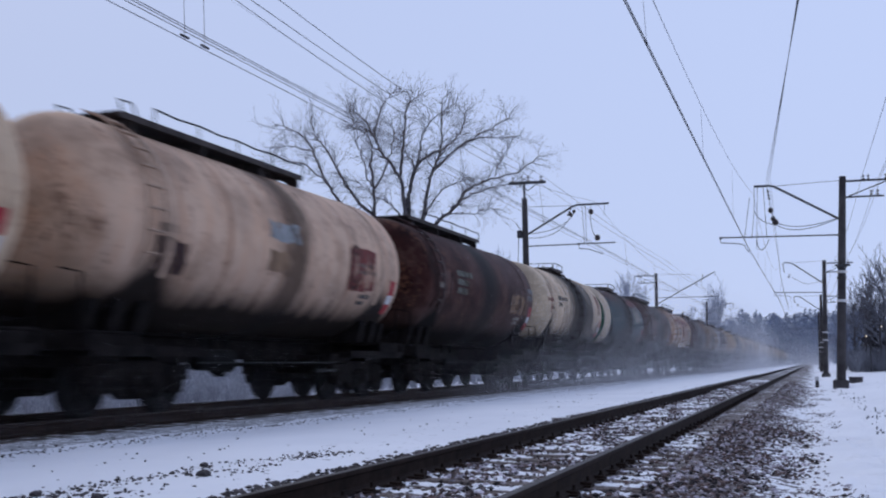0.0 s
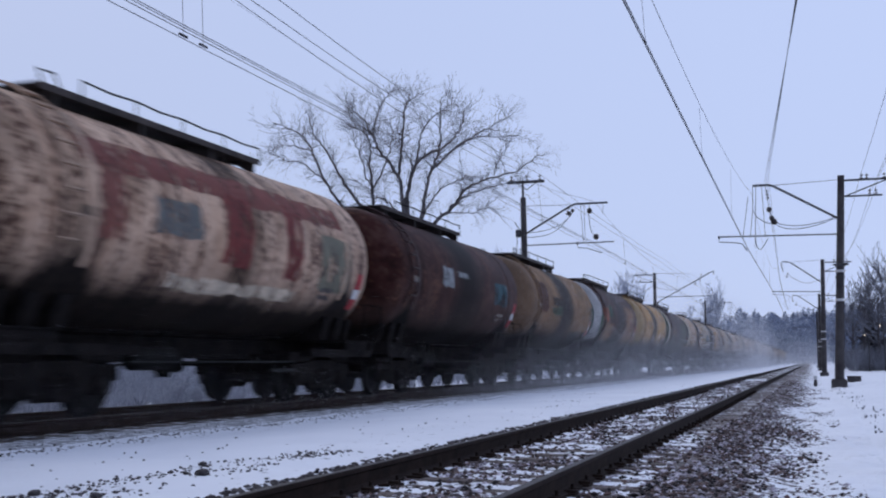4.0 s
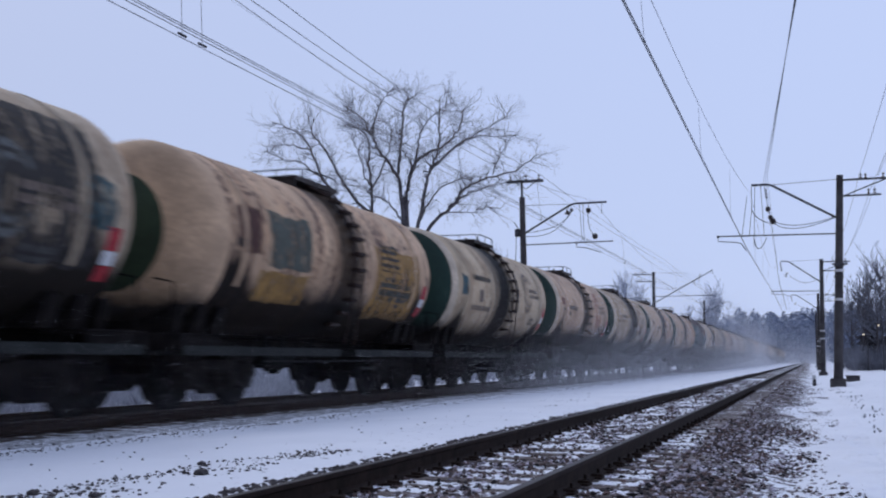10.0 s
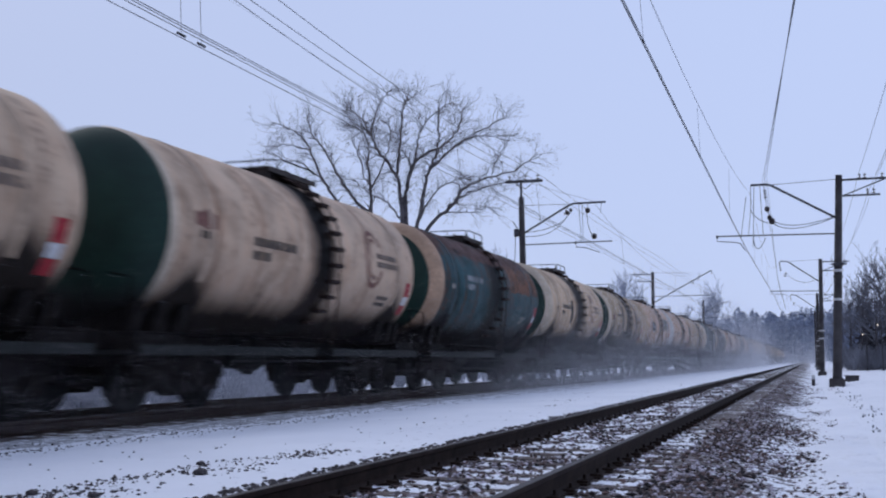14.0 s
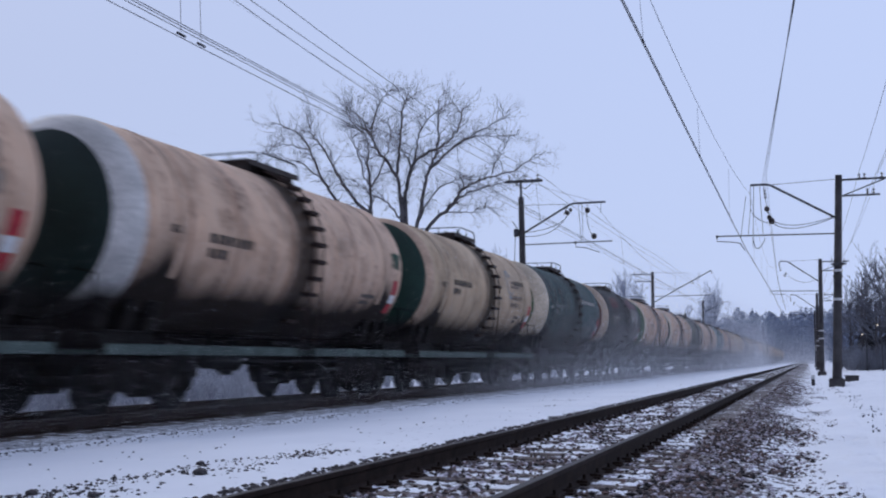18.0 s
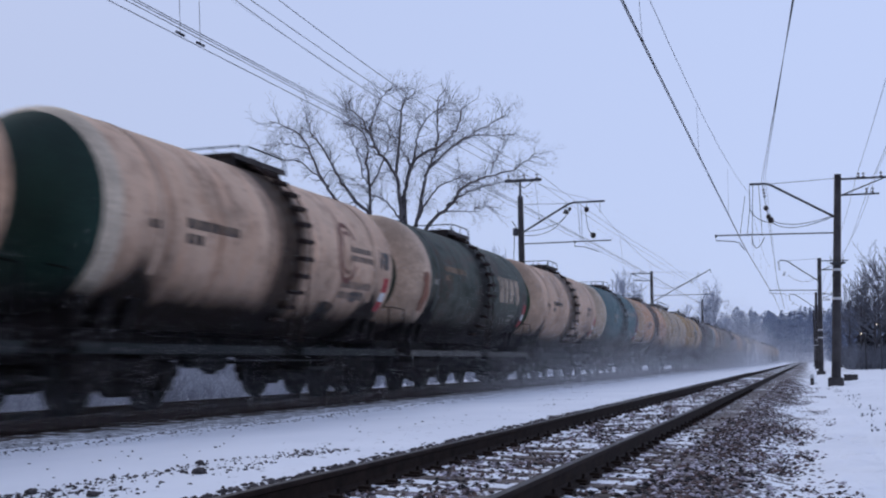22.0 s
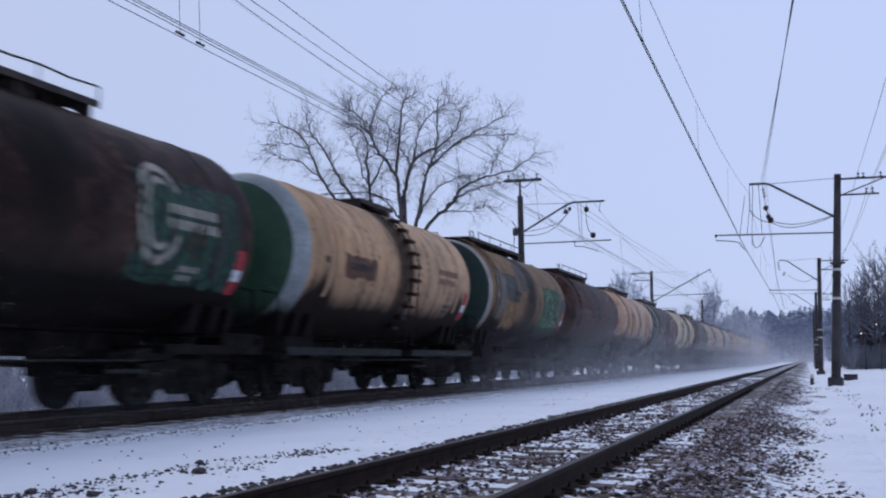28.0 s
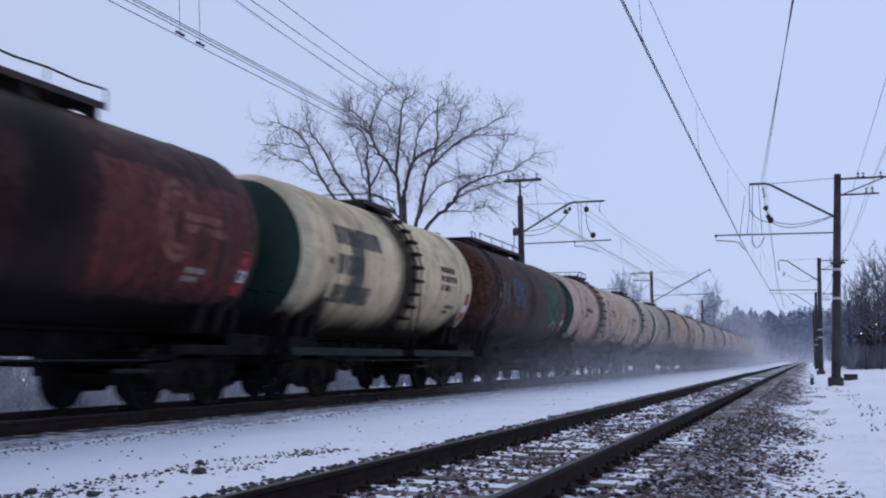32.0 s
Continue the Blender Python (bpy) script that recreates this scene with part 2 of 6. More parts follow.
# ---- mesh building ----
class Shape:
    """Collects vertices and faces of one mesh."""

    def __init__(self):
        self.v, self.f, self.m = [], [], []

    def add(self, verts, faces, mat=0):
        k = len(self.v)
        self.v += [tuple(p) for p in verts]
        self.f += [tuple(i + k for i in q) for q in faces]
        self.m += [mat] * len(faces)
        return self

    def box(self, lo, hi, mat=0, cut=0.0):
        (a, b, c), (d, e, f) = lo, hi
        if not cut:
            return self.add([(a, b, c), (d, b, c), (d, e, c), (a, e, c), (a, b, f), (d, b, f), (d, e, f), (a, e, f)],
                            [(3, 2, 1, 0), (4, 5, 6, 7), (0, 1, 5, 4), (1, 2, 6, 5), (2, 3, 7, 6), (3, 0, 4, 7)], mat)
        k = cut
        rings = [(c, k), (c + k, 0), (f - k, 0), (f, k)]
        vs = []
        for z, i in rings:
            vs += [(a + i, b + k, z), (a + k, b + i, z), (d - k, b + i, z), (d - i, b + k, z),
                   (d - i, e - k, z), (d - k, e - i, z), (a + k, e - i, z), (a + i, e - k, z)]
        fs = [tuple(range(7, -1, -1)), tuple(range(24, 32))]
        for r in range(3):
            for i in range(8):
                j = (i + 1) % 8
                fs.append((r * 8 + i, r * 8 + j, r * 8 + 8 + j, r * 8 + 8 + i))
        return self.add(vs, fs, mat)

    def prism(self, outline, y0, y1, mat=0):
        """An outline in x, z drawn out along y."""
        n = len(outline)
        vs = [(x, y0, z) for x, z in outline] + [(x, y1, z) for x, z in outline]
        fs = [tuple(range(n)), tuple(range(2 * n - 1, n - 1, -1))]
        fs += [(i, n + i, n + (i + 1) % n, (i + 1) % n) for i in range(n)]
        return self.add(vs, fs, mat)

    def tube(self, pts, r, n=6, mat=0, cap=True):
        pts = [Vector(p) for p in pts]
        rs = r if isinstance(r, (list, tuple)) else [r] * len(pts)
        vs, up = [], None
        for i, p in enumerate(pts):
            d = (pts[min(i + 1, len(pts) - 1)] - pts[max(i - 1, 0)]).normalized()
            if up is None:
                up = Vector((0, 0, 1)) if abs(d.z) < 0.9 else Vector((1, 0, 0))
            side = d.cross(up).normalized()
            up = side.cross(d).normalized()
            for j in range(n):
                a = 2 * math.pi * j / n
                vs.append(p + side * (rs[i] * math.cos(a)) + up * (rs[i] * math.sin(a)))
        fs = [(i * n + j, i * n + (j + 1) % n, i * n + n + (j + 1) % n, i * n + n + j)
              for i in range(len(pts) - 1) for j in range(n)]
        if cap:
            fs += [tuple(range(n - 1, -1, -1)), tuple(range((len(pts) - 1) * n, len(pts) * n))]
        return self.add(vs, fs, mat)

    def lathe(self, profile, n=32, axis="y", at=(0, 0, 0), mats=None):
        """Turns (along, radius) pairs about an axis through at."""
        vs, fs, ms = [], [], []
        for s, r in profile:
            for j in range(n):
                a = 2 * math.pi * j / n
                c, d = r * math.cos(a), r * math.sin(a)
                p = {"y": (c, s, d), "z": (c, d, s), "x": (s, c, d)}[axis]
                vs.append((p[0] + at[0], p[1] + at[1], p[2] + at[2]))
        for i in range(len(profile) - 1):
            for j in range(n):
                k = (j + 1) % n
                q = (i * n + j, i * n + k, i * n + n + k, i * n + n + j)
                fs.append(q if axis == "x" or axis == "z" else q[::-1])
                ms.append(mats[i] if mats else 0)
        k = len(self.v)
        self.v += vs
        self.f += [tuple(i + k for i in q) for q in fs]
        self.m += ms
        return self

    def data(self, name, mats, smooth=False):
        me = bpy.data.meshes.new(name)
        me.from_pydata(self.v, [], self.f)
        for mt in mats if isinstance(mats, (list, tuple)) else [mats]:
            me.materials.append(mt)
        if any(self.m):
            me.polygons.foreach_set("material_index", self.m)
        if smooth:
            me.polygons.foreach_set("use_smooth", [True] * len(me.polygons))
            if smooth != "all":
                me.set_sharp_from_angle(angle=radians(40))
        me.update()
        return me


def link(name, data, parent=None, label="", at=None):
    ob = new(name, data)
    if parent is not None:
        ob.parent = parent
    if at is not None:
        ob.matrix_basis = at if isinstance(at, Matrix) else Matrix.Translation(at)
    if label:
        ob["label"] = label
    return ob


def part(name, shape, material, parent, label="", smooth=False, at=None):
    return link(name, shape.data(name, material, smooth), parent, label, at)


def thing(name, label, category, group="", at=None, kind=""):
    ob = new(name)
    ob.empty_display_size = 0.3
    if at is not None:
        ob.matrix_basis = at if isinstance(at, Matrix) else Matrix.Translation(at)
    return tagged(ob, label, category, group, kind)


# ---- ground ----
def swell(x, y, s, a):
    return a * noise.noise((x * s, y * s, 3.7))


def ground_z(x, y):
    """Height of the snow and the track beds."""
    pts = [(-400, -1.2), (-60, -0.9), (-18, -0.5), (-14.6, -0.3), (-13.4, -0.2), (-12.6, -0.17), (-8.7, -0.17), (-8.2, -0.22),
           (-7.4, -0.16), (-5.6, -0.1), (-4.4, -0.07), (-3.75, -0.06), (-3.62, -0.195), (-3.4, -0.202), (-2.0, -0.202), (-1.84, -0.202), (-1.35, -0.2), (-1.1, -0.198), (-0.2, -0.36),
           (0.2, -0.33), (1.2, -0.25), (3.5, -0.1), (8, 0.05), (60, 0.1), (400, 0.4)]
    for (a, za), (b, zb) in zip(pts, pts[1:]):
        if a <= x <= b:
            z = za + (zb - za) * (x - a) / (b - a)
            break
    else:
        z = pts[0][1] if x < 0 else pts[-1][1]
    soft = 0.0 if -13 < x < -8.6 or -4.4 < x < -1.2 else 1.0
    z += soft * (swell(x, y, 0.9, 0.035) + swell(x, y, 0.25, 0.05 if x > -0.2 or x < -14 else 0.02))
    if -3.6 < x < -1.1:
        z += 0.015 * max(0.0, min(1.0, (y - 11) / 6))
    if x > 0.3:
        z += (swell(x, y, 1.7, 0.09) + swell(x, y, 3.6, 0.035)) * min(1, x)
    if x > 0.8 or x < -15:
        z += swell(x, y, 0.08, 0.22)
    return z


def steps(*spans):
    out = []
    for a, b, d in spans:
        k = max(1, round((b - a) / d))
        out += [a + (b - a) * i / k for i in range(k)]
    return out + [spans[-1][1]]


gx = steps((-1600, -400, 300), (-400, -60, 60), (-60, -18, 6), (-18, -13, 0.8), (-13, -9.9, 0.5), (-9.9, -9.85, 0.05), (-9.85, -9.35, 0.25), (-9.35, -8.6, 0.25), (-8.6, -4.4, 0.2), (-4.4, -3.75, 0.13),
           (-3.75, -3.4, 0.1), (-3.4, -1.88, 0.28), (-1.88, -1.8, 0.08), (-1.8, 0.2, 0.13), (0.2, 4, 0.16), (4, 12, 1), (12, 60, 6), (60, 400, 60), (400, 1600, 300))
gy = steps((-300, -20, 40), (-20, 2, 2), (2, 30, 0.22), (30, 60, 0.6), (60, 120, 2), (120, 400, 14), (400, 3000, 260))
g = Shape()
zone = lambda x: 2 if -3.75 <= x <= -1.86 else 3 if -1.9 < x < 0.8 else 2 if -9.85 < x < -9.35 else 1 if -9.35 < x < -8.55 else 4 if -12.6 < x < -7.6 or -5.2 < x < -3.7 or 0.8 < x < 12 else 0
nx = len(gx)
g.v = [(x, y, ground_z(x, y)) for y in gy for x in gx]
for j in range(len(gy) - 1):
    for i in range(nx - 1):
        g.f.append((j * nx + i, j * nx + i + 1, j * nx + nx + i + 1, j * nx + nx + i))
        g.m.append(zone((gx[i] + gx[i + 1]) / 2))
ground = link("ground", g.data("ground", [SNOW, FAREDGE, BALLAST, SHOULDER, FARBED], "all"))
tagged(ground, "snow-covered ground with two gravel track beds", "ground", kind="structure")

# ---- the two tracks ----
RAILFORM = [(-0.037, 0), (-0.034, 0.008 - 0.008), (0.034, 0), (0.0375, -0.012), (0.0375, -0.035), (0.012, -0.05), (0.009, -0.14),
            (0.03, -0.155), (0.075, -0.168), (0.075, -0.18), (-0.075, -0.18), (-0.075, -0.168), (-0.03, -0.155), (-0.009, -0.14),
            (-0.012, -0.05), (-0.0375, -0.035), (-0.0375, -0.012)]
RAILFORM = RAILFORM[:1] + RAILFORM[2:]


def make_track(name, centre, z, label):
    t = thing(name, label, "railway track", at=(centre, 0, z))
    s = Shape()
    s.prism([(x, q - 0.002) for x, q in RAILFORM], -60, 900, 0)
    s.box((-0.03, -60, -0.004), (0.03, 900, 0.0), 1)
    rail = s.data("rail", [RAIL, RAILTOP])
    for x in (-0.797, 0.797):
        link("rail", rail, t, at=(x, 0, 0))
    return t


near_track = make_track("near_track", NEAR, 0.0, "empty railway track with rusty rails in snowy ballast")
far_track = make_track("far_track", FAR, FARZ, "railway track under the train, rails in powder snow")


# ---- tank wagons ----
RT, ZT = 1.64, 2.89                 # tank radius and height of its axis over the rail
DATA = {}


def kept(name, build):
    if name not in DATA:
        DATA[name] = build()
    return DATA[name]


def d_wheelset():
    s = Shape()
    for k in (-1, 1):
        prof = [(0.70 * k, 0.05), (0.70 * k, 0.14), (0.72 * k, 0.36), (0.715 * k, 0.40), (0.715 * k, 0.50), (0.745 * k, 0.505), (0.755 * k, 0.479),
                (0.845 * k, 0.473), (0.848 * k, 0.41), (0.80 * k, 0.385), (0.76 * k, 0.2), (0.80 * k, 0.13), (0.84 * k, 0.12), (0.84 * k, 0.05)]
        s.lathe(prof, 20, "x")
        for i in range(3):
            a = 2.1 * i
            s.box((k * 0.79 - 0.02, 0.25 * math.cos(a) - 0.03, 0.25 * math.sin(a) - 0.03), (k * 0.79 + 0.02, 0.25 * math.cos(a) + 0.03, 0.25 * math.sin(a) + 0.03))
    s.tube([(-1.1, 0, 0), (1.1, 0, 0)], 0.08, 12)
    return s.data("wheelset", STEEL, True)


def d_side_frame():
    s = Shape()
    o = [(-1.28, 0.0), (-1.28, 0.2), (-0.62, 0.24), (-0.35, 0.36), (0.35, 0.36), (0.62, 0.24), (1.28, 0.2), (1.28, 0.0), (1.12, -0.02), (1.12, 0.06), (0.74, 0.06),
         (0.66, -0.12), (0.38, -0.28), (-0.38, -0.28), (-0.66, -0.12), (-0.74, 0.06), (-1.12, 0.06), (-1.12, -0.02)]
    n = len(o)
    for x0, x1 in ((-0.07, 0.07),):
        vs = [(x0, y, z) for y, z in o] + [(x1, y, z) for y, z in o]
        s.add(vs, [tuple(range(n - 1, -1, -1)), tuple(range(n, 2 * n))] + [(i, (i + 1) % n, n + (i + 1) % n, n + i) for i in range(n)])
    for y in (-0.2, 0.0, 0.2):
        s.lathe([(-0.2, 0.02), (-0.2, 0.085), (-0.1, 0.07), (-0.05, 0.09), (0.0, 0.07), (0.06, 0.09), (0.12, 0.02)], 10, "z", (0.1, y, 0))
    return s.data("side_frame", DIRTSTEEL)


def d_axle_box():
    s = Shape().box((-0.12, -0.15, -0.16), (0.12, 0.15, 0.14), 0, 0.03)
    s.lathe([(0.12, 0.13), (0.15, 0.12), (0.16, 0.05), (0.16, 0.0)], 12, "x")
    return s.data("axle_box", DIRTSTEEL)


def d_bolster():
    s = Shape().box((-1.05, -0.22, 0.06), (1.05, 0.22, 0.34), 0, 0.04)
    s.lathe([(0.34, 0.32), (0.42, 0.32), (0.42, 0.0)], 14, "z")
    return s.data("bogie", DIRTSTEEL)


def channel(w, h, t, y0, y1, s, x, z, face=1):
    o = [(0, 0), (w, 0), (w, t), (t, t), (t, h - t), (w, h - t), (w, h), (0, h)]
    return s.prism([(x + face * a, z + b) for a, b in (o if face > 0 else o[::-1])], y0, y1)


def d_centre_sill():
    s = Shape()
    s.prism([(-0.3, 0.84), (0.3, 0.84), (0.3, 0.87), (0.2, 0.87), (0.2, 1.2), (0.34, 1.24), (0.34, 1.3), (-0.34, 1.3), (-0.34, 1.24), (-0.2, 1.2), (-0.2, 0.87), (-0.3, 0.87)][::-1], -5.6, 5.6)
    return s.data("centre_sill", DIRTSTEEL)


def d_side_sill(mat, y0, y1):
    s = channel(0.1, 0.15, 0.018, y0, y1, Shape(), 0.0, 0.03, -1)
    for y in (y0 + 0.3, y0 * 0.5 + y1 * 0.5, y1 - 0.3):
        s.box((-1.2, y - 0.05, 0.03), (-0.02, y + 0.05, 0.15))
    return s.data("side_sill", mat)


def d_end_deck():
    s = Shape().box((-1.45, -0.6, 0.12), (1.45, 0.6, 0.16), 0, 0.01)
    s.box((-1.5, -0.64, -0.12), (1.5, -0.52, 0.15), 0, 0.02)
    for x in (-1.44, 1.36):
        s.box((x, -0.5, -0.08), (x + 0.08, 0.6, 0.12), 0, 0.01)
    for x in (-1.3, 1.3):
        s.tube([(x, -0.6, 0.15), (x, -0.6, 0.95), (x * 0.72, -0.6, 1.02)], 0.018, 5)
    for i in range(3):
        s.box((1.3, -0.45, -0.5 + 0.17 * i), (1.5, -0.1, -0.47 + 0.17 * i))
    s.tube([(1.32, -0.46, 0.1), (1.32, -0.46, -0.52)], 0.016, 5).tube([(1.32, -0.09, 0.1), (1.32, -0.09, -0.52)], 0.016, 5)
    return s.data("end_deck", DIRTSTEEL)


def d_coupler():
    s = Shape().box((-0.1, -0.05, -0.11), (0.1, 0.42, 0.11), 0, 0.03).box((-0.22, -0.17, -0.16), (0.2, 0.03, 0.16), 0, 0.05)
    s.tube([(0.2, 0.1, 0.0), (0.34, 0.05, -0.35), (0.3, -0.2, -0.42)], 0.03, 6)
    return s.data("coupler", STEEL, True)


def d_cradle():
    s = Shape()
    arc = [(RT * math.sin(a) * 0.998, ZT - 1.24 - RT * math.cos(a)) for a in np.linspace(radians(45), radians(-45), 13)]
    s.prism([(-1.2, 0.45), (-1.1, 0.0), (1.1, 0.0), (1.2, 0.45)] + arc, -0.14, 0.14)
    return s.data("cradle", DIRTSTEEL)


def d_chock():
    s = Shape().prism([(-1.15, 0.5), (-1.05, 0.0), (1.05, 0.0), (1.15, 0.5), (0.9, 0.42), (0.45, 0.28), (0, 0.24), (-0.45, 0.28), (-0.9, 0.42)], -0.1, 0.1)
    return s.data("end_chock", DIRTSTEEL)


def d_strap(mat):
    s = Shape()
    vs, fs = [], []
    for k in range(29):
        a = radians(-30 + k * 240 / 28)
        vs += [(r * math.cos(a), y, r * math.sin(a)) for r, y in ((RT + 0.001, -0.06), (RT + 0.014, -0.06), (RT + 0.014, 0.06), (RT + 0.001, 0.06))]
    for k in range(28):
        fs += [(k * 4 + i, k * 4 + 4 + i, k * 4 + 5 + i, k * 4 + 1 + i) for i in range(3)]
    s.add(vs, fs)
    return s.data("strap", mat)


def d_reservoir():
    s = Shape().lathe([(-0.6, 0), (-0.6, 0.1), (-0.52, 0.19), (0.52, 0.19), (0.6, 0.1), (0.6, 0)], 14, "y")
    for y in (-0.35, 0.35):
        s.box((-0.03, y - 0.03, 0.15), (0.03, y + 0.03, 0.45))
    return s.data("air_reservoir", STEEL, True)


def d_brake_cylinder():
    s = Shape().lathe([(-0.3, 0), (-0.3, 0.2), (-0.26, 0.2), (-0.25, 0.17), (0.24, 0.17), (0.26, 0.06), (0.6, 0.05), (0.6, 0)], 14, "y")
    s.tube([(0, 0.55, 0), (0.1, 1.4, -0.02), (0.25, 2.6, -0.06)], 0.022, 5).tube([(0, -0.3, 0), (-0.1, -1.6, -0.02), (-0.2, -2.6, -0.06)], 0.022, 5)
    return s.data("brake_cylinder", STEEL, True)


def d_brake_rod():
    s = Shape().tube([(1.18, -2.5, 0.79), (1.18, 2.6, 0.79)], 0.016, 5)
    s.box((1.1, 1.75, 0.6), (1.2, 2.65, 0.66), 0, 0.012)
    return s.data("brake_rod", SILL_GREEN)


def d_outlet():
    s = Shape().lathe([(0.0, 0.0), (0.0, 0.12), (0.08, 0.12), (0.1, 0.09), (0.5, 0.09), (0.52, 0.2), (0.72, 0.24), (0.85, 0.26)], 14, "z", (0, 0, 0.52))
    s.tube([(0.0, 0.12, 0.75), (0.7, 0.3, 0.72), (1.2, 0.3, 0.72)], 0.02, 5)
    return s.data("discharge_valve", STEEL, True)


def d_ladder_frame(wide, tint, low):
    """Two stiles that follow the tank's flank up to the roof walk, from the sill or from the belly."""
    s = Shape()
    for y in (-wide / 2, wide / 2):
        pts = [(1.52, y, -1.75), (1.66, y, -0.9)] if low else [(RT * 0.9, y, -RT * 0.44)]
        for a in (-12, 6, 22, 38, 52, 64, 74):
            r = RT + 0.09
            pts.append((r * math.cos(radians(a)), y, r * math.sin(radians(a))))
        s.tube(pts, 0.018, 5)
    return s.data("ladder", tint)


def d_rung(wide, tint, k):
    s = Shape().box((-0.08 * k, -wide * 0.43, -0.045 * k), (0.09 * k, wide * 0.43, 0.03 * k), 0, 0.012)
    return s.data("rung", tint)


def d_walkway(y0, y1, half, z):
    s = Shape()
    o = [(-half, z - 0.07), (-half + 0.03, z - 0.07), (-half + 0.03, z), (half - 0.03, z), (half - 0.03, z - 0.07), (half, z - 0.07), (half, z + 0.035), (-half, z + 0.035)]
    s.prism(o, y0, y1)
    return s.data("walkway", PLATE)


def d_bracket(half, z):
    """A support between roof walk and shell."""
    s = Shape()
    zs = math.sqrt(RT ** 2 - half * half)
    s.prism([(-half + 0.05, z - 0.002), (-half + 0.05, zs), (-half + 0.1, zs), (-half * 0.3, z - 0.06), (half * 0.3, z - 0.06), (half - 0.1, zs), (half - 0.05, zs), (half - 0.05, z - 0.002)], -0.03, 0.03)
    return s.data("walkway_bracket", PLATE)


def d_rail_long(y0, y1, half, z):
    s = Shape()
    x = half - 0.02
    ups = np.linspace(y0 + 0.9, y1 + 0.05, 5)
    path = []
    for q0, q1 in zip(ups, ups[1:]):
        path += [(x, q0, z + 0.26), (x, q0 * 0.5 + q1 * 0.5, z + 0.23)]
    s.tube([(x, ups[0], z)] + path + [(x, ups[-1], z + 0.26), (x, ups[-1], z)], 0.018, 5)
    for y in ups[1:-1]:
        s.tube([(x, y, z), (x, y, z + 0.26)], 0.014, 4)
    for k in (-1, 1):
        s.tube([(k * x, y0 + 0.1, z), (k * x, y0 - 0.02, z + 0.2), (k * x, y0 + 0.3, z + 0.22), (k * x, y0 + 0.45, z)], 0.018, 5)
    return s.data("handrail", STEEL)


def d_rail_end(half, z):
    s = Shape()
    s.tube([(-half, 0, z), (-half, 0, z + 0.22), (half, 0, z + 0.22), (half, 0, z)], 0.017, 5)
    s.tube([(0, 0, z), (0, 0, z + 0.22)], 0.013, 4)
    return s.data("handrail", STEEL)


def d_rail_side(y0, y1, z):
    s = Shape()
    s.tube([(0, y0, z), (0, y0 + 0.04, z + 0.2), (0, y0 + 0.16, z + 0.25), (0, y1 - 0.16, z + 0.25), (0, y1 - 0.04, z + 0.2), (0, y1, z)], 0.018, 5)
    s.tube([(0, y0 * 0.5 + y1 * 0.5, z), (0, y0 * 0.5 + y1 * 0.5, z + 0.25)], 0.013, 4)
    return s.data("handrail", STEEL)


def d_hatch():
    s = Shape().lathe([(-0.12, 0.42), (0.13, 0.42), (0.14, 0.47), (0.18, 0.47), (0.2, 0.3), (0.22, 0.0)], 20, "z")
    for i in range(4):
        a = i * 1.57 + 0.4
        s.box((0.45 * math.cos(a) - 0.03, 0.45 * math.sin(a) - 0.03, 0.05), (0.45 * math.cos(a) + 0.03, 0.45 * math.sin(a) + 0.03, 0.24))
    s.lathe([(-0.1, 0.1), (0.16, 0.1), (0.2, 0.12), (0.26, 0.08), (0.28, 0)], 12, "z", (0.1, 0.75, 0))
    return s.data("hatch", PLATE, True)


# paint colours of the tanks
CREAM, PINK, PEACH, BEIGE = (0.62, 0.46, 0.31), (0.59, 0.405, 0.285), (0.60, 0.35, 0.205), (0.47, 0.35, 0.23)
OCHRE, MAROON, RUSTY = (0.52, 0.295, 0.078), (0.047, 0.0145, 0.012), (0.085, 0.027, 0.018)
SLATE, BLACKG, TAN = (0.058, 0.07, 0.056), (0.016, 0.026, 0.027), (0.27, 0.165, 0.095)
GREEN, LEAF, DGREEN, PALE = (0.012, 0.075, 0.042), (0.04, 0.10, 0.035), (0.009, 0.038, 0.027), (0.73, 0.6, 0.455)
GREY, BLUE, REDP, YELLOW = (0.33, 0.35, 0.36), (0.028, 0.095, 0.115), (0.19, 0.03, 0.025), (0.42, 0.22, 0.04)
INK, OFFW, ORANGE = (0.03, 0.026, 0.024), (0.42, 0.38, 0.33), (0.36, 0.08, 0.035)


def flat_paint(rgb):
    key = "stencil_%d_%d_%d" % tuple(round(c * 99) for c in rgb)
    if key in MATS:
        return MATS[key]
    m = surface(key, tuple(c * 0.6 for c in rgb), rgb, 2.5, 22, 0.65, 0, 0.15)
    n, l = m.node_tree.nodes, m.node_tree.links
    chips = maths(n, l, "MULTIPLY_ADD", grain(n, l, coords(n, l, (1, 1.6, 0.6)), 3.2, 5.0), 0.7, maths(n, l, "MULTIPLY", grain(n, l, coords(n, l), 15.0), 0.3))
    sep = n.new("ShaderNodeSeparateXYZ")
    l.new(coords(n, l), sep.inputs[0])
    base = n["Principled BSDF"].inputs["Base Color"]
    # marks carry the belly's dirt and painted shade too
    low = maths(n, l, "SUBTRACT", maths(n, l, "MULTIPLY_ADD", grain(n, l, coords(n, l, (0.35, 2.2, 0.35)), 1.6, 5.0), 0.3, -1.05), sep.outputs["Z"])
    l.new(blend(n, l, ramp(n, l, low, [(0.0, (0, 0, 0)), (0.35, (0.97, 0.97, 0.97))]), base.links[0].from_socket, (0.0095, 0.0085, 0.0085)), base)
    l.new(ramp(n, l, chips, [(0.38, (0.08, 0.08, 0.08)), (0.5, (0.92, 0.92, 0.92))]), n["Principled BSDF"].inputs["Alpha"])
    return m


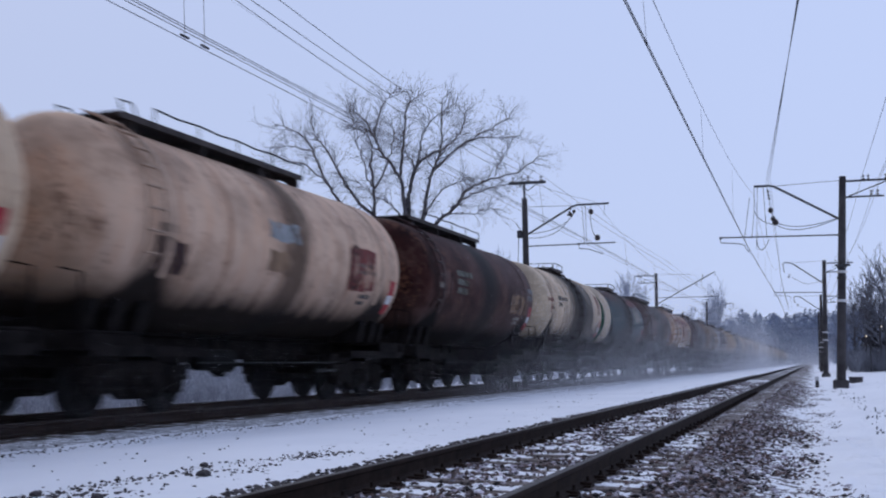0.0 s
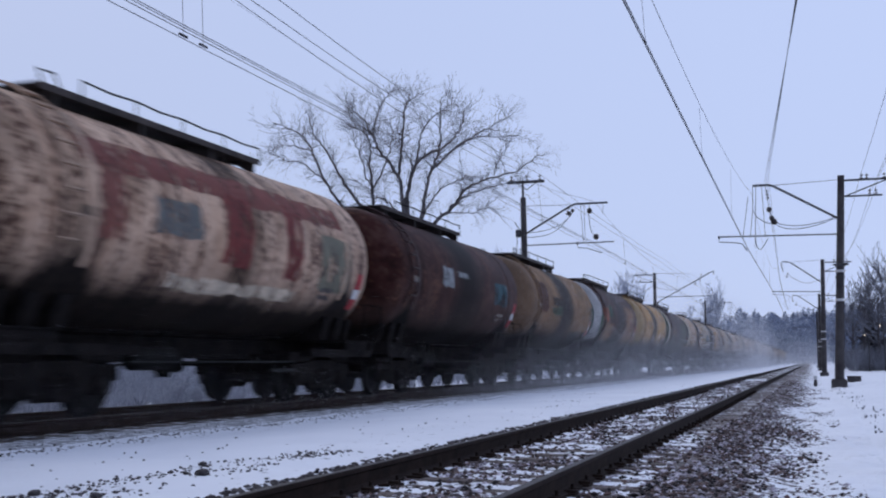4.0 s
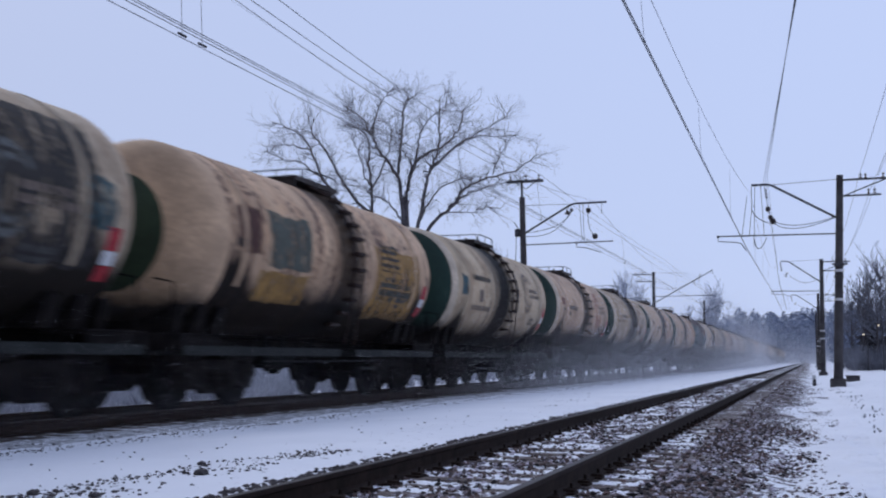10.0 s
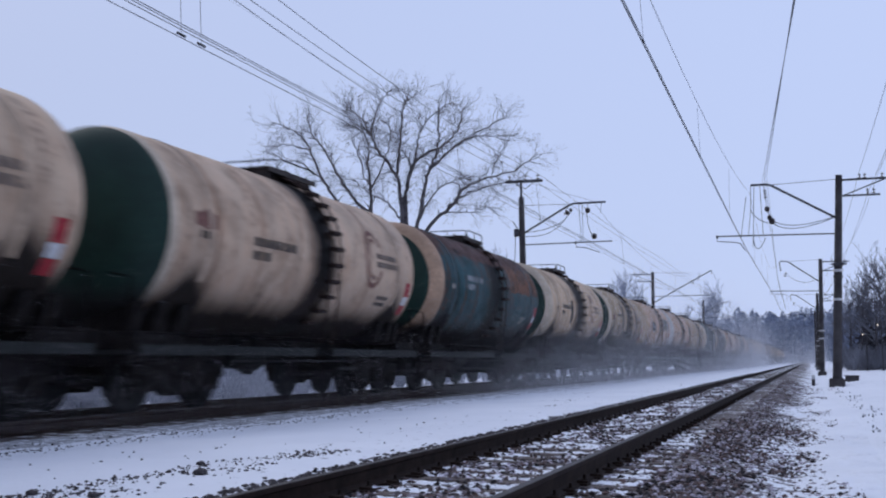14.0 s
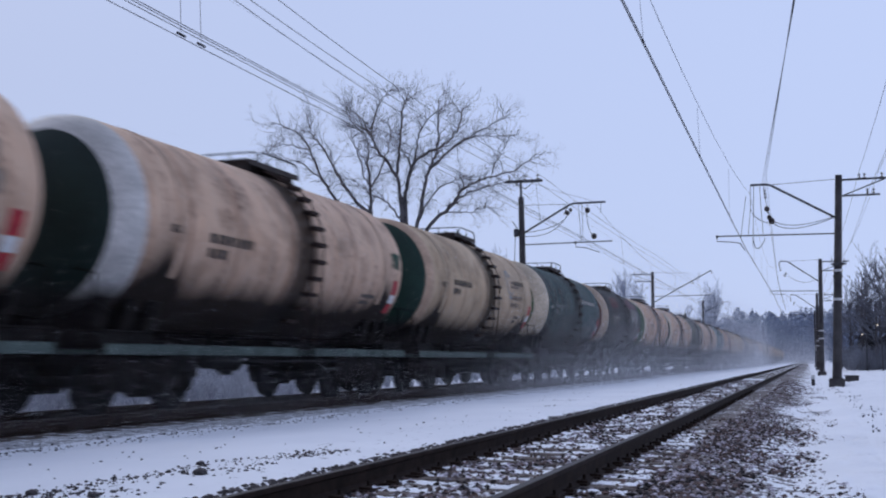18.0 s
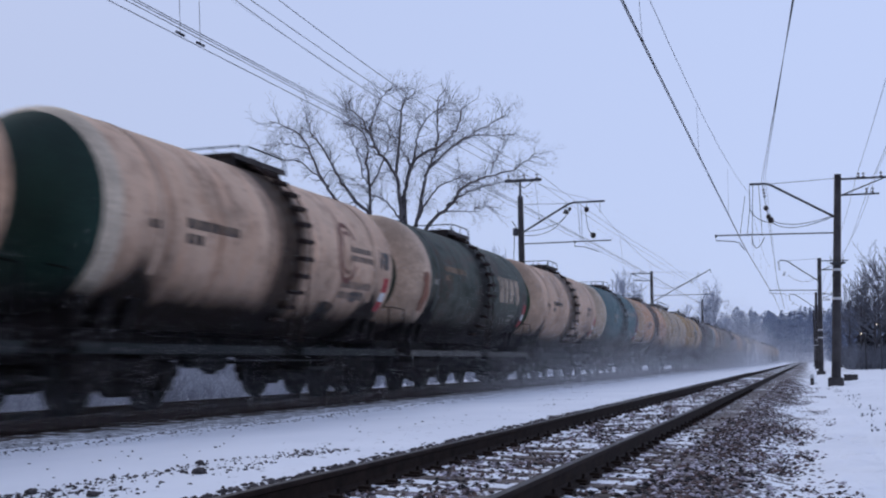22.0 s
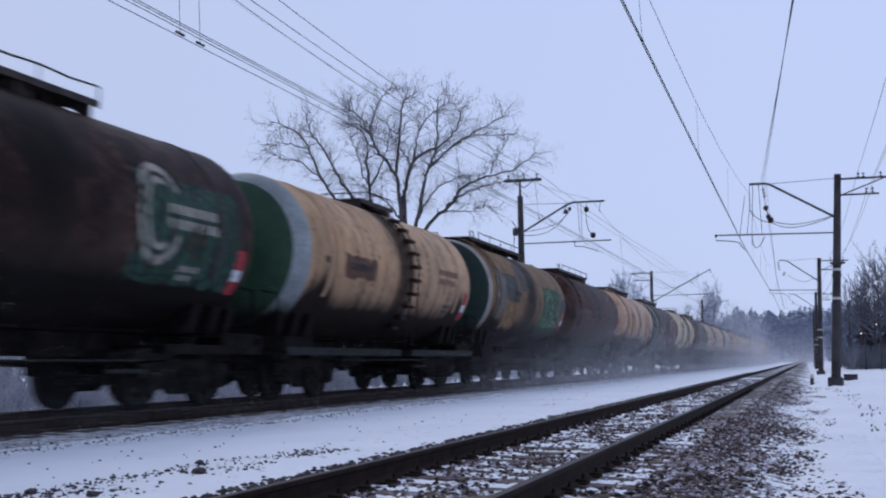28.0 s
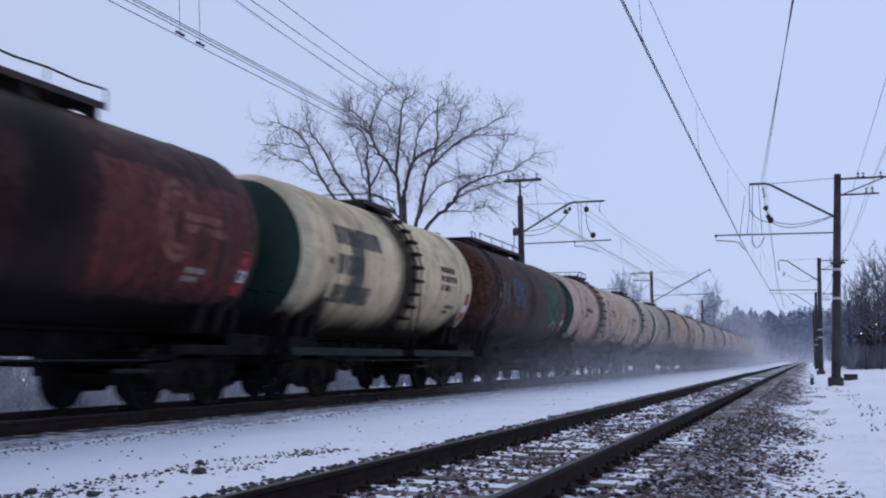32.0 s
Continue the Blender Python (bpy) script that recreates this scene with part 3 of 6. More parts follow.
def coat(rgb):
    """Paint of the tank ends and bands, with dirt and painted shade on the belly like the rest of the tank."""
    key = "coat_%d_%d_%d" % tuple(round(c * 999) for c in rgb)
    if key in MATS:
        return MATS[key]
    m = surface(key, tuple(c * 0.62 for c in rgb), rgb, 1.3, 14, 0.6, 0, 0.15)
    n, l = m.node_tree.nodes, m.node_tree.links
    base = n["Principled BSDF"].inputs["Base Color"]
    sep = n.new("ShaderNodeSeparateXYZ")
    at = coords(n, l)
    l.new(at, sep.inputs[0])
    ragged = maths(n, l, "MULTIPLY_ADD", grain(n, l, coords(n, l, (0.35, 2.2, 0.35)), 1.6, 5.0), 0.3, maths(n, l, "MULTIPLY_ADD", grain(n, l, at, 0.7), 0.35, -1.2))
    mud_shade = ramp(n, l, maths(n, l, "SUBTRACT", ragged, sep.outputs["Z"]), [(0.0, (0, 0, 0)), (0.35, (0.97, 0.97, 0.97))])
    l.new(blend(n, l, mud_shade, base.links[0].from_socket, (0.0095, 0.0085, 0.0085)), base)
    return m


class Decal:
    """Painted marks wrapped on the tank's flank: y along, h height over the axis along the shell."""

    def __init__(self):
        self.s = Shape()

    def quad(self, y0, y1, h0, h1, lift=0.005):
        k = max(1, int(abs(h1 - h0) / 0.25) + 1)
        r = RT + lift
        for i in range(k):
            a, b = (h0 + (h1 - h0) * i / k) / RT, (h0 + (h1 - h0) * (i + 1) / k) / RT
            self.s.add([(r * math.cos(a), y0, r * math.sin(a)), (r * math.cos(a), y1, r * math.sin(a)),
                        (r * math.cos(b), y1, r * math.sin(b)), (r * math.cos(b), y0, r * math.sin(b))], [(0, 1, 2, 3)])
        return self

    def patch(self, y, h, wy, wh, rnd, lift=0.005):
        """A worn painted field with ragged edges."""
        ny, nh = max(3, round(wy / 0.16)), max(3, round(wh / 0.16))
        r, vs = RT + lift, []
        for j in range(nh + 1):
            for i in range(ny + 1):
                rim = i in (0, ny) or j in (0, nh)
                yy = y + wy * i / ny + (rnd.uniform(-0.05, 0.05) if rim else 0)
                a = (h + wh * j / nh + (rnd.uniform(-0.05, 0.05) if rim else 0)) / RT
                vs.append((r * math.cos(a), yy, r * math.sin(a)))
        w = ny + 1
        self.s.add(vs, [(j * w + i, j * w + i + 1, j * w + w + i + 1, j * w + w + i) for j in range(nh) for i in range(ny)])
        return self

    def ring(self, y, h, r0, r1, a0=0, a1=360, lift=0.009, tall=1.0):
        n, rr = 18, RT + lift
        for i in range(n):
            vs = []
            for q, r in ((i, r0), (i + 1, r0), (i + 1, r1), (i, r1)):
                t = radians(a0 + (a1 - a0) * q / n)
                yy, hh = y + r * math.cos(t), (h + tall * r * math.sin(t)) / RT
                vs.append((rr * math.cos(hh), yy, rr * math.sin(hh)))
            self.s.add(vs, [(0, 1, 2, 3)])
        return self


def lettering(y, h, rows, rnd, size=0.16, lift=0.009):
    """Unreadable stencilled writing as rows of short bars."""
    d = Decal()
    for r, length in enumerate(rows):
        yy = y
        while yy < y + length:
            w = rnd.uniform(0.09, 0.2)
            d.quad(yy, yy + w, h - r * size * 1.5, h - r * size * 1.5 + size, lift)
            yy += w + rnd.uniform(0.025, 0.05)
    return d


def logo(y, h, size, lift=0.011):
    """A rounded open emblem drawn in double lines."""
    d = Decal()
    d.ring(y, h, size * 0.41, size * 0.5, 30, 335, lift, 1.4)
    d.ring(y, h, size * 0.27, size * 0.33, 60, 300, lift, 1.5)
    return d


def make_tank(end, end_w, ring, ring_w, mat):
    half, deep = 5.56, 0.7
    split = radians(min(56.0, 7.0 + 46.0 * ring_w)) if ring else 0.0
    turn = sorted({0.0, split, *(radians(a) for a in (12, 24, 36, 48, 60, 74, 90))})
    head = [(half - deep + deep * math.sin(a), RT * math.cos(a)) for a in turn]
    over = max(0.0, ring_w - 0.6)
    cuts = sorted({-half + deep + end_w, -half + deep + end_w + over, half - deep})
    prof = [(-y, r) for y, r in head[::-1]]
    ids = [2 if ring and a < split - 1e-6 else 1 if end else 0 for a in turn[:-1]][::-1]
    ys = [c for c in cuts if c > -half + deep + 0.01]
    for c in ys:
        mid = c - 0.001
        prof.append((c, RT))
        ids.append((2 if ring else 1) if end and mid < -half + deep + end_w else 2 if ring and mid < -half + deep + end_w + over else 0)
    prof += head[1:]
    ids += [0] * (len(head) - 1)
    s = Shape().lathe(prof, 56, "y", mats=ids)
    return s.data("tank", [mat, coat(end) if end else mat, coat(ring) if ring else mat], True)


WAGONS = []
# wagons whose belly dirt and painted shade reach higher up
BELLY_DARK = {1: 0.1, 2: 0.3, 3: 0.3, 8: 0.15, 9: 0.15, 11: 0.45, 12: 0.5, 13: 0.35, 14: 0.1, 17: 0.2, 21: 0.45, 20: 0.2, 28: 0.15, 32: 0.2, 37: 0.2, 15: 0.35, 16: 0.15, 23: 0.3, 24: 0.15, 36: 0.3, 39: 0.35, 35: 0.2, 4: 0.15}


def make_wagon(n, spec):
    kind, body, end, end_w, ring, ring_w, oil, width, rust, marks, words = spec
    end_w = 0.0 if ring else max(0.0, end_w - 0.25)
    rnd = random.Random(1000 + n)
    long = kind == "L"
    top = (0.085, 0.034, 0.028) if n in (3, 19) else None
    w = thing("tank_wagon", words, "tank wagon", "wagons of the train", at=(FAR, 0, FARZ))
    at = rnd.uniform(-0.15, 0.1) if long else rnd.uniform(0.0, 0.25)
    at = {2: 0.9, 11: 1.0, 12: 0.6, 14: -0.4, 16: 0.4}.get(n, at)
    width *= 2.3 if long else 2.4
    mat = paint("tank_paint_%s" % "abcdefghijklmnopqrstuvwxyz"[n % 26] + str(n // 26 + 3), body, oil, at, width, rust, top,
                (0.3 if long or sum(body) < 0.5 else 0.2) + rnd.uniform(-0.12, 0.15) + BELLY_DARK.get(n, 0.0))
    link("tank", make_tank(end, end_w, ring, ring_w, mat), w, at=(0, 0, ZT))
    band = coat(tuple(c * 0.85 for c in body))
    for y in (-3.95, 3.95):
        link("strap", kept("strap" + band.name, lambda: d_strap(band)), w, at=(0, y, ZT))
        link("cradle", kept("cradle", d_cradle), w, at=(0, y, 1.24))
        link("cradle", kept("cradle", d_cradle), w, at=(0, y * 1.15, 1.24))
        link("end_chock", kept("chock", d_chock), w, at=(0, y * 1.285, 1.2))
    link("centre_sill", kept("centre_sill", d_centre_sill), w)
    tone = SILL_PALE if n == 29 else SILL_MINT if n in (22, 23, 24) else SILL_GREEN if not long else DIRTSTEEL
    spans = ((-5.5, -2.7), (2.7, 5.5)) if long else ((-5.5, 0.1), (0.85, 5.5))
    for k in (-1, 1):
        for y0, y1 in spans:
            link("side_sill", kept("side_sill" + tone.name + kind + str(y0 > 0), lambda: d_side_sill(tone, y0, y1)), w, "dusty painted side sill" if tone is not DIRTSTEEL else "",
                 Matrix.Translation((1.5 * k, 0, 0.86)) @ (Matrix.Rotation(math.pi, 4, "Z") if k < 0 else Matrix()))
    link("brake_rod", kept("brake_rod", d_brake_rod), w, "snow-dusted brake rod")
    for k in (-1, 1):
        turn = Matrix.Rotation(math.pi, 4, "Z") if k > 0 else Matrix()
        link("end_deck", kept("end_deck", d_end_deck), w, at=Matrix.Translation((0, 4.95 * k, 1.08)) @ turn)
        link("coupler", kept("coupler", d_coupler), w, at=Matrix.Translation((0, 5.93 * k, 1.04)) @ turn)
        b = link("bogie", kept("bolster", d_bolster), w, at=(0, 3.9 * k, 0.48))
        for x in (-1, 1):
            link("side_bearer", kept("bearer", lambda: Shape().box((-0.14, -1.34, 0.3), (0.14, 1.34, 0.5), 0, 0.03).data("side_bearer", DIRTSTEEL)), b, at=(0.95 * x, 0, 0))
            link("brake_beam", kept("brake", lambda: Shape().box((-0.95, -0.05, -0.1), (0.95, 0.05, 0.02), 0, 0.02).data("brake_beam", DIRTSTEEL)), b, at=(0, 0.36 * x, 0))
            link("end_beam", kept("endbeam", lambda: Shape().box((-0.9, -0.04, 0.24), (0.9, 0.04, 0.46), 0, 0.02).data("end_beam", DIRTSTEEL)), b, at=(0, 1.3 * x, 0))
            link("side_frame", kept("side_frame", d_side_frame), b, at=(1.02 * x, 0, 0.05))
            for y in (-0.925, 0.925):
                link("axle_box", kept("axle_box", d_axle_box), b, at=Matrix.Translation((1.02 * x, y, 0)) @ (Matrix.Rotation(math.pi, 4, "Z") if x < 0 else Matrix()))
        for y in (-0.925, 0.925):
            ws = link("wheelset", kept("wheelset", d_wheelset), b, at=(0, y, 0))
            WHEELS[y < 0].append(ws)
    link("air_reservoir", kept("reservoir", d_reservoir), w, at=(0.75, -1.4, 0.84))
    link("brake_cylinder", kept("cylinder", d_brake_cylinder), w, at=(-0.5, 0.9, 0.75))
    link("discharge_valve", kept("outlet", d_outlet), w)
    z = RT + (0.14 if long else 0.1)
    if long:
        link("walkway", kept("walk_long", lambda: d_walkway(-4.0, 2.05, 0.62, z)), w, at=(0, 0, ZT))
        for y in (-3.6, -1.6, 0.4, 1.9):
            link("walkway_bracket", kept("bracket_long", lambda: d_bracket(0.62, z)), w, at=(0, y, ZT))
        link("handrail", kept("rail_long", lambda: d_rail_long(-4.0, 2.0, 0.62, z)), w, at=(0, 0, ZT))
        ladder_y, wide = -4.45, 0.42
    else:
        link("walkway", kept("walk_short", lambda: d_walkway(-0.4, 1.65, 0.62, z)), w, at=(0, 0, ZT))
        for y in (-0.3, 1.45):
            link("walkway_bracket", kept("bracket_short", lambda: d_bracket(0.62, z)), w, at=(0, y, ZT))
        link("handrail", kept("rail_end", lambda: d_rail_end(0.6, z)), w, at=(0, -0.1, ZT))
        link("handrail", kept("rail_side", lambda: d_rail_side(0.0, 1.62, z)), w, at=(0.6, 0, ZT))
        ladder_y, wide = 0.47, 0.46
    link("hatch", kept("hatch", d_hatch), w, at=(0, 0.7 if long else 0.5, ZT + RT))
    tint = coat(tuple(c * 0.75 for c in body)) if long else OILRUST
    lad = link("ladder", kept("ladder" + tint.name, lambda: d_ladder_frame(wide, tint, not long)), w, at=(0, ladder_y, ZT))
    rung = kept("rung" + tint.name, lambda: d_rung(wide, tint, 0.45 if long else 1.0))
    for a in range(-17 if long else -50, 75, 11):
        q = radians(a)
        link("rung", rung, lad, at=((RT + 0.09) * math.cos(q), 0, (RT + 0.09) * math.sin(q)))
    # end marker: red, white, red
    for low, high, tone, words in ((-1.06, -0.81, RED, "red end marker"), (-0.8, -0.59, WHITE, "white reflective end marker"), (-0.58, -0.25, RED, "red end marker")):
        part("marker_panel", Decal().quad(4.5, 4.76, low, high).s, tone, w, words, at=(0, 0, ZT))
    dark = sum(body) < 0.5
    ink = OFFW if dark else INK
    for mark in marks:
        what, y, h, *rest = mark
        if what == "p":
            wy, wh, rgb = rest
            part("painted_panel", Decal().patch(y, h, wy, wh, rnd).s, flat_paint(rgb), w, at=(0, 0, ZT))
        elif what == "t":
            rows, rgb = rest
            part("lettering", lettering(y, h, rows, rnd).s, flat_paint(rgb), w, at=(0, 0, ZT))
        elif what == "T":
            rows, rgb = rest
            part("lettering", lettering(y, h, rows, rnd, 0.42).s, flat_paint(rgb), w, at=(0, 0, ZT))
        elif what == "B":
            rows, tall, rgb = rest
            d = Decal()
            for q in range(4):
                d.quad(y + rows * q / 4, y + rows * (q + 0.78) / 4, h, h + tall, 0.009)
            part("lettering", d.s, flat_paint(rgb), w, "large pale block lettering", at=(0, 0, ZT))
        elif what == "l":
            size, rgb = rest
            part("emblem", logo(y, h, size).s, flat_paint(rgb), w, at=(0, 0, ZT))
            part("lettering", lettering(y + size * 0.15, h + size * 0.02, (size * 1.05, size * 1.2), rnd, size * 0.13, 0.013).s, flat_paint(rgb if dark else DIM), w, at=(0, 0, ZT))
    part("lettering", lettering(3.0, -0.75, (0.5, 0.35), rnd, 0.1).s, flat_paint(tuple(c * 0.8 + 0.05 for c in ink)), w, at=(0, 0, ZT))
    part("lettering", lettering(-4.25, -0.15, (0.3,), rnd, 0.13).s, flat_paint(ink), w, at=(0, 0, ZT))
    WAGONS.append((n, w))
    return w


WHEELS = ([], [])
DIM = (0.2, 0.15, 0.12)
FADED, MOSS, ASH = (0.25, 0.11, 0.085), (0.05, 0.085, 0.05), (0.16, 0.165, 0.16)
WORD, SMALL, LOGO = ("t", -3.3, -0.05, (1.45, 0.4), INK), ("t", 2.4, 0.0, (1.2, 1.05), DIM), ("l", 2.55, 0.15, 0.95, FADED)
SPECS = {}
SPECS[-2] = ("L", CREAM, None, 0, None, 0, 0.7, 0.3, 0.3, (WORD,), "cream tank wagon with oil stains on the rails")
SPECS[-1] = ("L", CREAM, DGREEN, 0.1, GREY, 0.4, 0.7, 0.3, 0.2, (WORD,), "cream tank wagon with a pale end band")
SPECS[0] = ("L", PINK, None, 0, None, 0, 0.75, 0.32, 0.25, (("p", -4.3, -0.75, 0.8, 0.5, MAROON), ("p", -1.0, 0.1, 1.1, 0.35, GREY), ("p", 2.3, -0.6, 1.3, 0.9, REDP), ("l", 2.6, -0.1, 0.7, RUSTY),
    ("p", -1.0, -0.5, 0.7, 0.4, TAN)), "cream tank wagon with red and grey painted panels")
SPECS[1] = ("L", MAROON, None, 0, None, 0, 0.95, 0.42, 0.3, (("t", -2.9, 0.25, (1.2, 0.9, 0.7), (0.15, 0.16, 0.13)), ("p", 2.4, -0.53, 1.8, 0.58, TAN), ("t", 4.2, 0.2, (0.7, 0.5), GREY), ("p", -4.2, -0.4, 0.9, 0.7, RUSTY)), "dark maroon tank wagon with tan panel and oil band")
SPECS[2] = ("S", (0.66, 0.52, 0.37), GREEN, 0.35, (0.66, 0.52, 0.37), 0.9, 1.0, 1.3, 0.25, (("p", -4.9, 0.15, 1.0, 0.12, REDP), ("p", -4.5, -0.3, 0.16, 1.1, REDP), ("t", -3.3, 0.25, (1.4, 0.6), INK), ("p", 4.0, 0.0, 0.6, 0.9, REDP), ("p", 2.6, -0.8, 0.5, 2.2, (0.12, 0.1, 0.08))),
    "cream tank wagon with black oil spill and red splashes")
SPECS[3] = ("S", (0.023, 0.066, 0.082), GREEN, 0.55, PALE, 0.5, 1.0, 0.75, 0.25, (("t", -2.9, 0.2, (1.7, 1.0), ASH), ("B", 2.1, 0.0, 1.9, 0.72, (0.46, 0.41, 0.34)), ("p", 1.6, 0.95, 2.8, 0.5, REDP), ("t", 3.2, -0.3, (1.6, 1.2), GREY), ("p", 1.9, -0.9, 1.2, 0.3, (0.02, 0.05, 0.06))),
    "teal tank wagon with cream band and green end")
SPECS[4] = ("L", (0.046, 0.019, 0.015), None, 0, None, 0, 0.85, 0.9, 0.5, (("p", -4.2, -0.1, 0.8, 0.4, TAN), ("p", 2.3, -0.6, 1.4, 0.4, TAN), ("p", 0.0, -1.45, 1.2, 0.4, GREY), ("p", -2.9, -0.7, 0.8, 1.1, (0.16, 0.06, 0.04)), ("p", -1.6, -0.2, 0.9, 0.9, (0.05, 0.06, 0.04)),
    ("p", 3.4, -0.3, 0.9, 0.9, (0.13, 0.1, 0.06)), ("p", -3.2, 0.35, 0.7, 0.35, (0.13, 0.05, 0.035)), ("p", 1.0, 0.1, 0.9, 0.6, (0.11, 0.035, 0.025)), ("t", -1.6, 0.2, (1.0,), TAN)), "rusty brown tank wagon with tan and grey patches")
SPECS[5] = ("L", PINK, None, 0, None, 0, 0.7, 0.35, 0.8, (("p", -4.2, 0.6, 8.2, 0.5, (0.22, 0.06, 0.045)), ("p", -2.6, -0.2, 1.2, 0.55, ASH), ("p", -0.7, -0.5, 0.9, 1.3, REDP), ("p", 1.4, -0.6, 0.6, 1.4, REDP), ("p", 2.8, -0.7, 1.3, 1.1, (0.2, 0.19, 0.14)), ("p", -3.8, -0.4, 0.5, 1.2, (0.24, 0.08, 0.06)), ("p", -2.0, -1.05, 4.0, 0.25, PALE)),
    "pink-cream tank wagon covered in rust-red streaks")
SPECS[6] = ("L", MAROON, None, 0, None, 0, 0.9, 0.7, 0.4, (("p", -2.2, -0.1, 0.8, 0.5, GREY), ("p", 2.4, -0.4, 1.3, 0.7, BLUE), ("t", -1.0, 0.2, (0.8,), GREY)), "dark brown tank wagon with blue-grey patches")
SPECS[7] = ("L", (0.25, 0.15, 0.08), (0.025, 0.085, 0.075), 0.3, (0.2, 0.12, 0.07), 0.9, 0.95, 0.8, 0.35, (("p", -4.2, -0.3, 1.3, 1.1, RUSTY), ("p", -2.2, 0.0, 1.5, 0.3, INK), ("p", -2.2, -0.35, 1.5, 0.3, MOSS), ("p", 2.2, -0.9, 2.4, 2.3, (0.33, 0.2, 0.1)), ("p", 4.3, -0.55, 0.6, 0.75, ASH), ("p", 1.6, -1.35, 1.6, 0.4, ASH)),
    "tan-brown tank wagon with wide black oil band")
SPECS[8] = ("L", MAROON, (0.012, 0.06, 0.035), 0.35, (0.5, 0.5, 0.5), 0.62, 0.9, 0.45, 0.35, (("p", -4.5, -0.2, 1.45, 0.6, (0.4, 0.1, 0.04)), ("p", -3.1, 0.0, 1.0, 0.55, (0.03, 0.1, 0.06)), ("p", -3.9, -1.3, 2.1, 1.0, (0.33, 0.19, 0.09)), ("p", -5.0, -0.8, 0.5, 0.8, LEAF), ("p", 1.6, -1.35, 2.5, 2.05, (0.37, 0.22, 0.11)), ("l", 2.6, -0.2, 0.9, (0.33, 0.09, 0.05))),
    "maroon tank wagon with orange and tan painted panels")
SPECS[9] = ("L", OCHRE, DGREEN, 0.12, (0.42, 0.29, 0.13), 1.0, 0.95, 0.65, 0.25, (("t", -2.6, 0.05, (1.2, 0.9), INK), ("l", 2.5, 0.6, 1.0, (0.43, 0.19, 0.06)), ("p", -3.6, 0.0, 0.3, 0.2, REDP), ("p", 3.3, -1.4, 0.6, 0.8, INK)), "ochre-yellow tank wagon with green end and black band")
SPECS[10] = ("L", (0.05, 0.02, 0.018), (0.03, 0.06, 0.035), 0.1, (0.5, 0.45, 0.36), 0.25, 0.9, 0.4, 0.35, (("p", -4.4, -0.5, 0.9, 0.9, (0.07, 0.085, 0.055)), ("p", -3.6, -0.3, 1.6, 0.5, TAN), ("p", -3.5, -1.2, 1.6, 0.9, MOSS), ("p", 0.9, -1.4, 3.3, 2.1, (0.035, 0.055, 0.024)), ("l", 2.2, -0.05, 1.05, (0.42, 0.42, 0.3))),
    "dark maroon tank wagon with green emblem panel")
SPECS[11] = ("S", (0.57, 0.41, 0.28), DGREEN, 0.05, PALE, 0.3, 1.0, 0.75, 0.35, (("p", -4.6, -0.1, 0.6, 0.3, DIM), ("t", -3.2, -0.05, (1.25, 0.5), FADED), ("t", 2.6, 0.1, (1.3, 1.1), INK), ("p", 4.25, -0.1, 0.8, 0.5, BLUE), ("p", 2.1, -0.9, 0.4, 2.6, (0.05, 0.035, 0.03)), ("p", -0.9, -0.9, 0.3, 2.2, (0.12, 0.08, 0.06))),
    "beige tank wagon with dark green end and oil streaks")
SPECS[12] = ("S", (0.45, 0.35, 0.24), DGREEN, 0.0, (0.5, 0.4, 0.28), 0.75, 1.0, 0.9, 0.3, (("p", -4.3, -0.4, 2.45, 0.65, BLUE), ("p", 1.6, -0.9, 2.7, 2.2, INK), ("l", 2.6, 0.0, 0.9, ASH), ("p", 4.0, -0.3, 0.6, 0.7, BLUE), ("p", -0.9, -0.7, 0.3, 0.5, GREY)), "grey-beige tank wagon with blue panel and black band")
SPECS[13] = ("S", (0.6, 0.40, 0.245), (0.03, 0.05, 0.025), 0.35, (0.6, 0.40, 0.245), 1.0, 0.9, 0.45, 0.6, (("p", -4.2, -0.2, 0.8, 0.8, RUSTY), ("p", -3.1, -0.4, 1.6, 1.0, (0.09, 0.1, 0.08)), ("p", -3.3, -1.1, 1.8, 0.6, (0.36, 0.2, 0.055)), ("p", 1.6, -1.25, 2.6, 1.7, (0.36, 0.2, 0.055)), ("p", 1.85, -0.1, 1.1, 0.65, INK), ("p", 1.9, -0.78, 1.9, 0.6, (0.05, 0.055, 0.05))),
    "peach tank wagon with rust streaks and yellow panels")
SPECS[14] = ("S", (0.52, 0.405, 0.27), DGREEN, 0.12, PALE, 0.3, 1.0, 0.6, 0.2, (("p", -4.5, -0.25, 0.5, 0.55, BLUE), ("t", -3.5, 0.22, (1.5,), INK), ("p", -2.9, -0.4, 0.35, 0.4, DIM), ("t", -3.5, -0.65, (1.7,), DIM), ("l", 2.4, 0.2, 1.0, DIM), ("p", 0.9, -0.6, 0.4, 2.2, (0.1, 0.075, 0.06))), "cream tank wagon with dark green end and oil band")
SPECS[15] = ("S", (0.58, 0.415, 0.29), DGREEN, 0.3, PALE, 0.25, 0.95, 0.35, 0.2, (WORD, ("l", 2.55, 0.2, 1.1, (0.36, 0.09, 0.07)), ("t", 2.8, -0.7, (1.1, 0.9), DIM), ("p", -4.5, 0.1, 0.5, 0.25, FADED)), "pink-beige tank wagon with red emblem and dark green end")
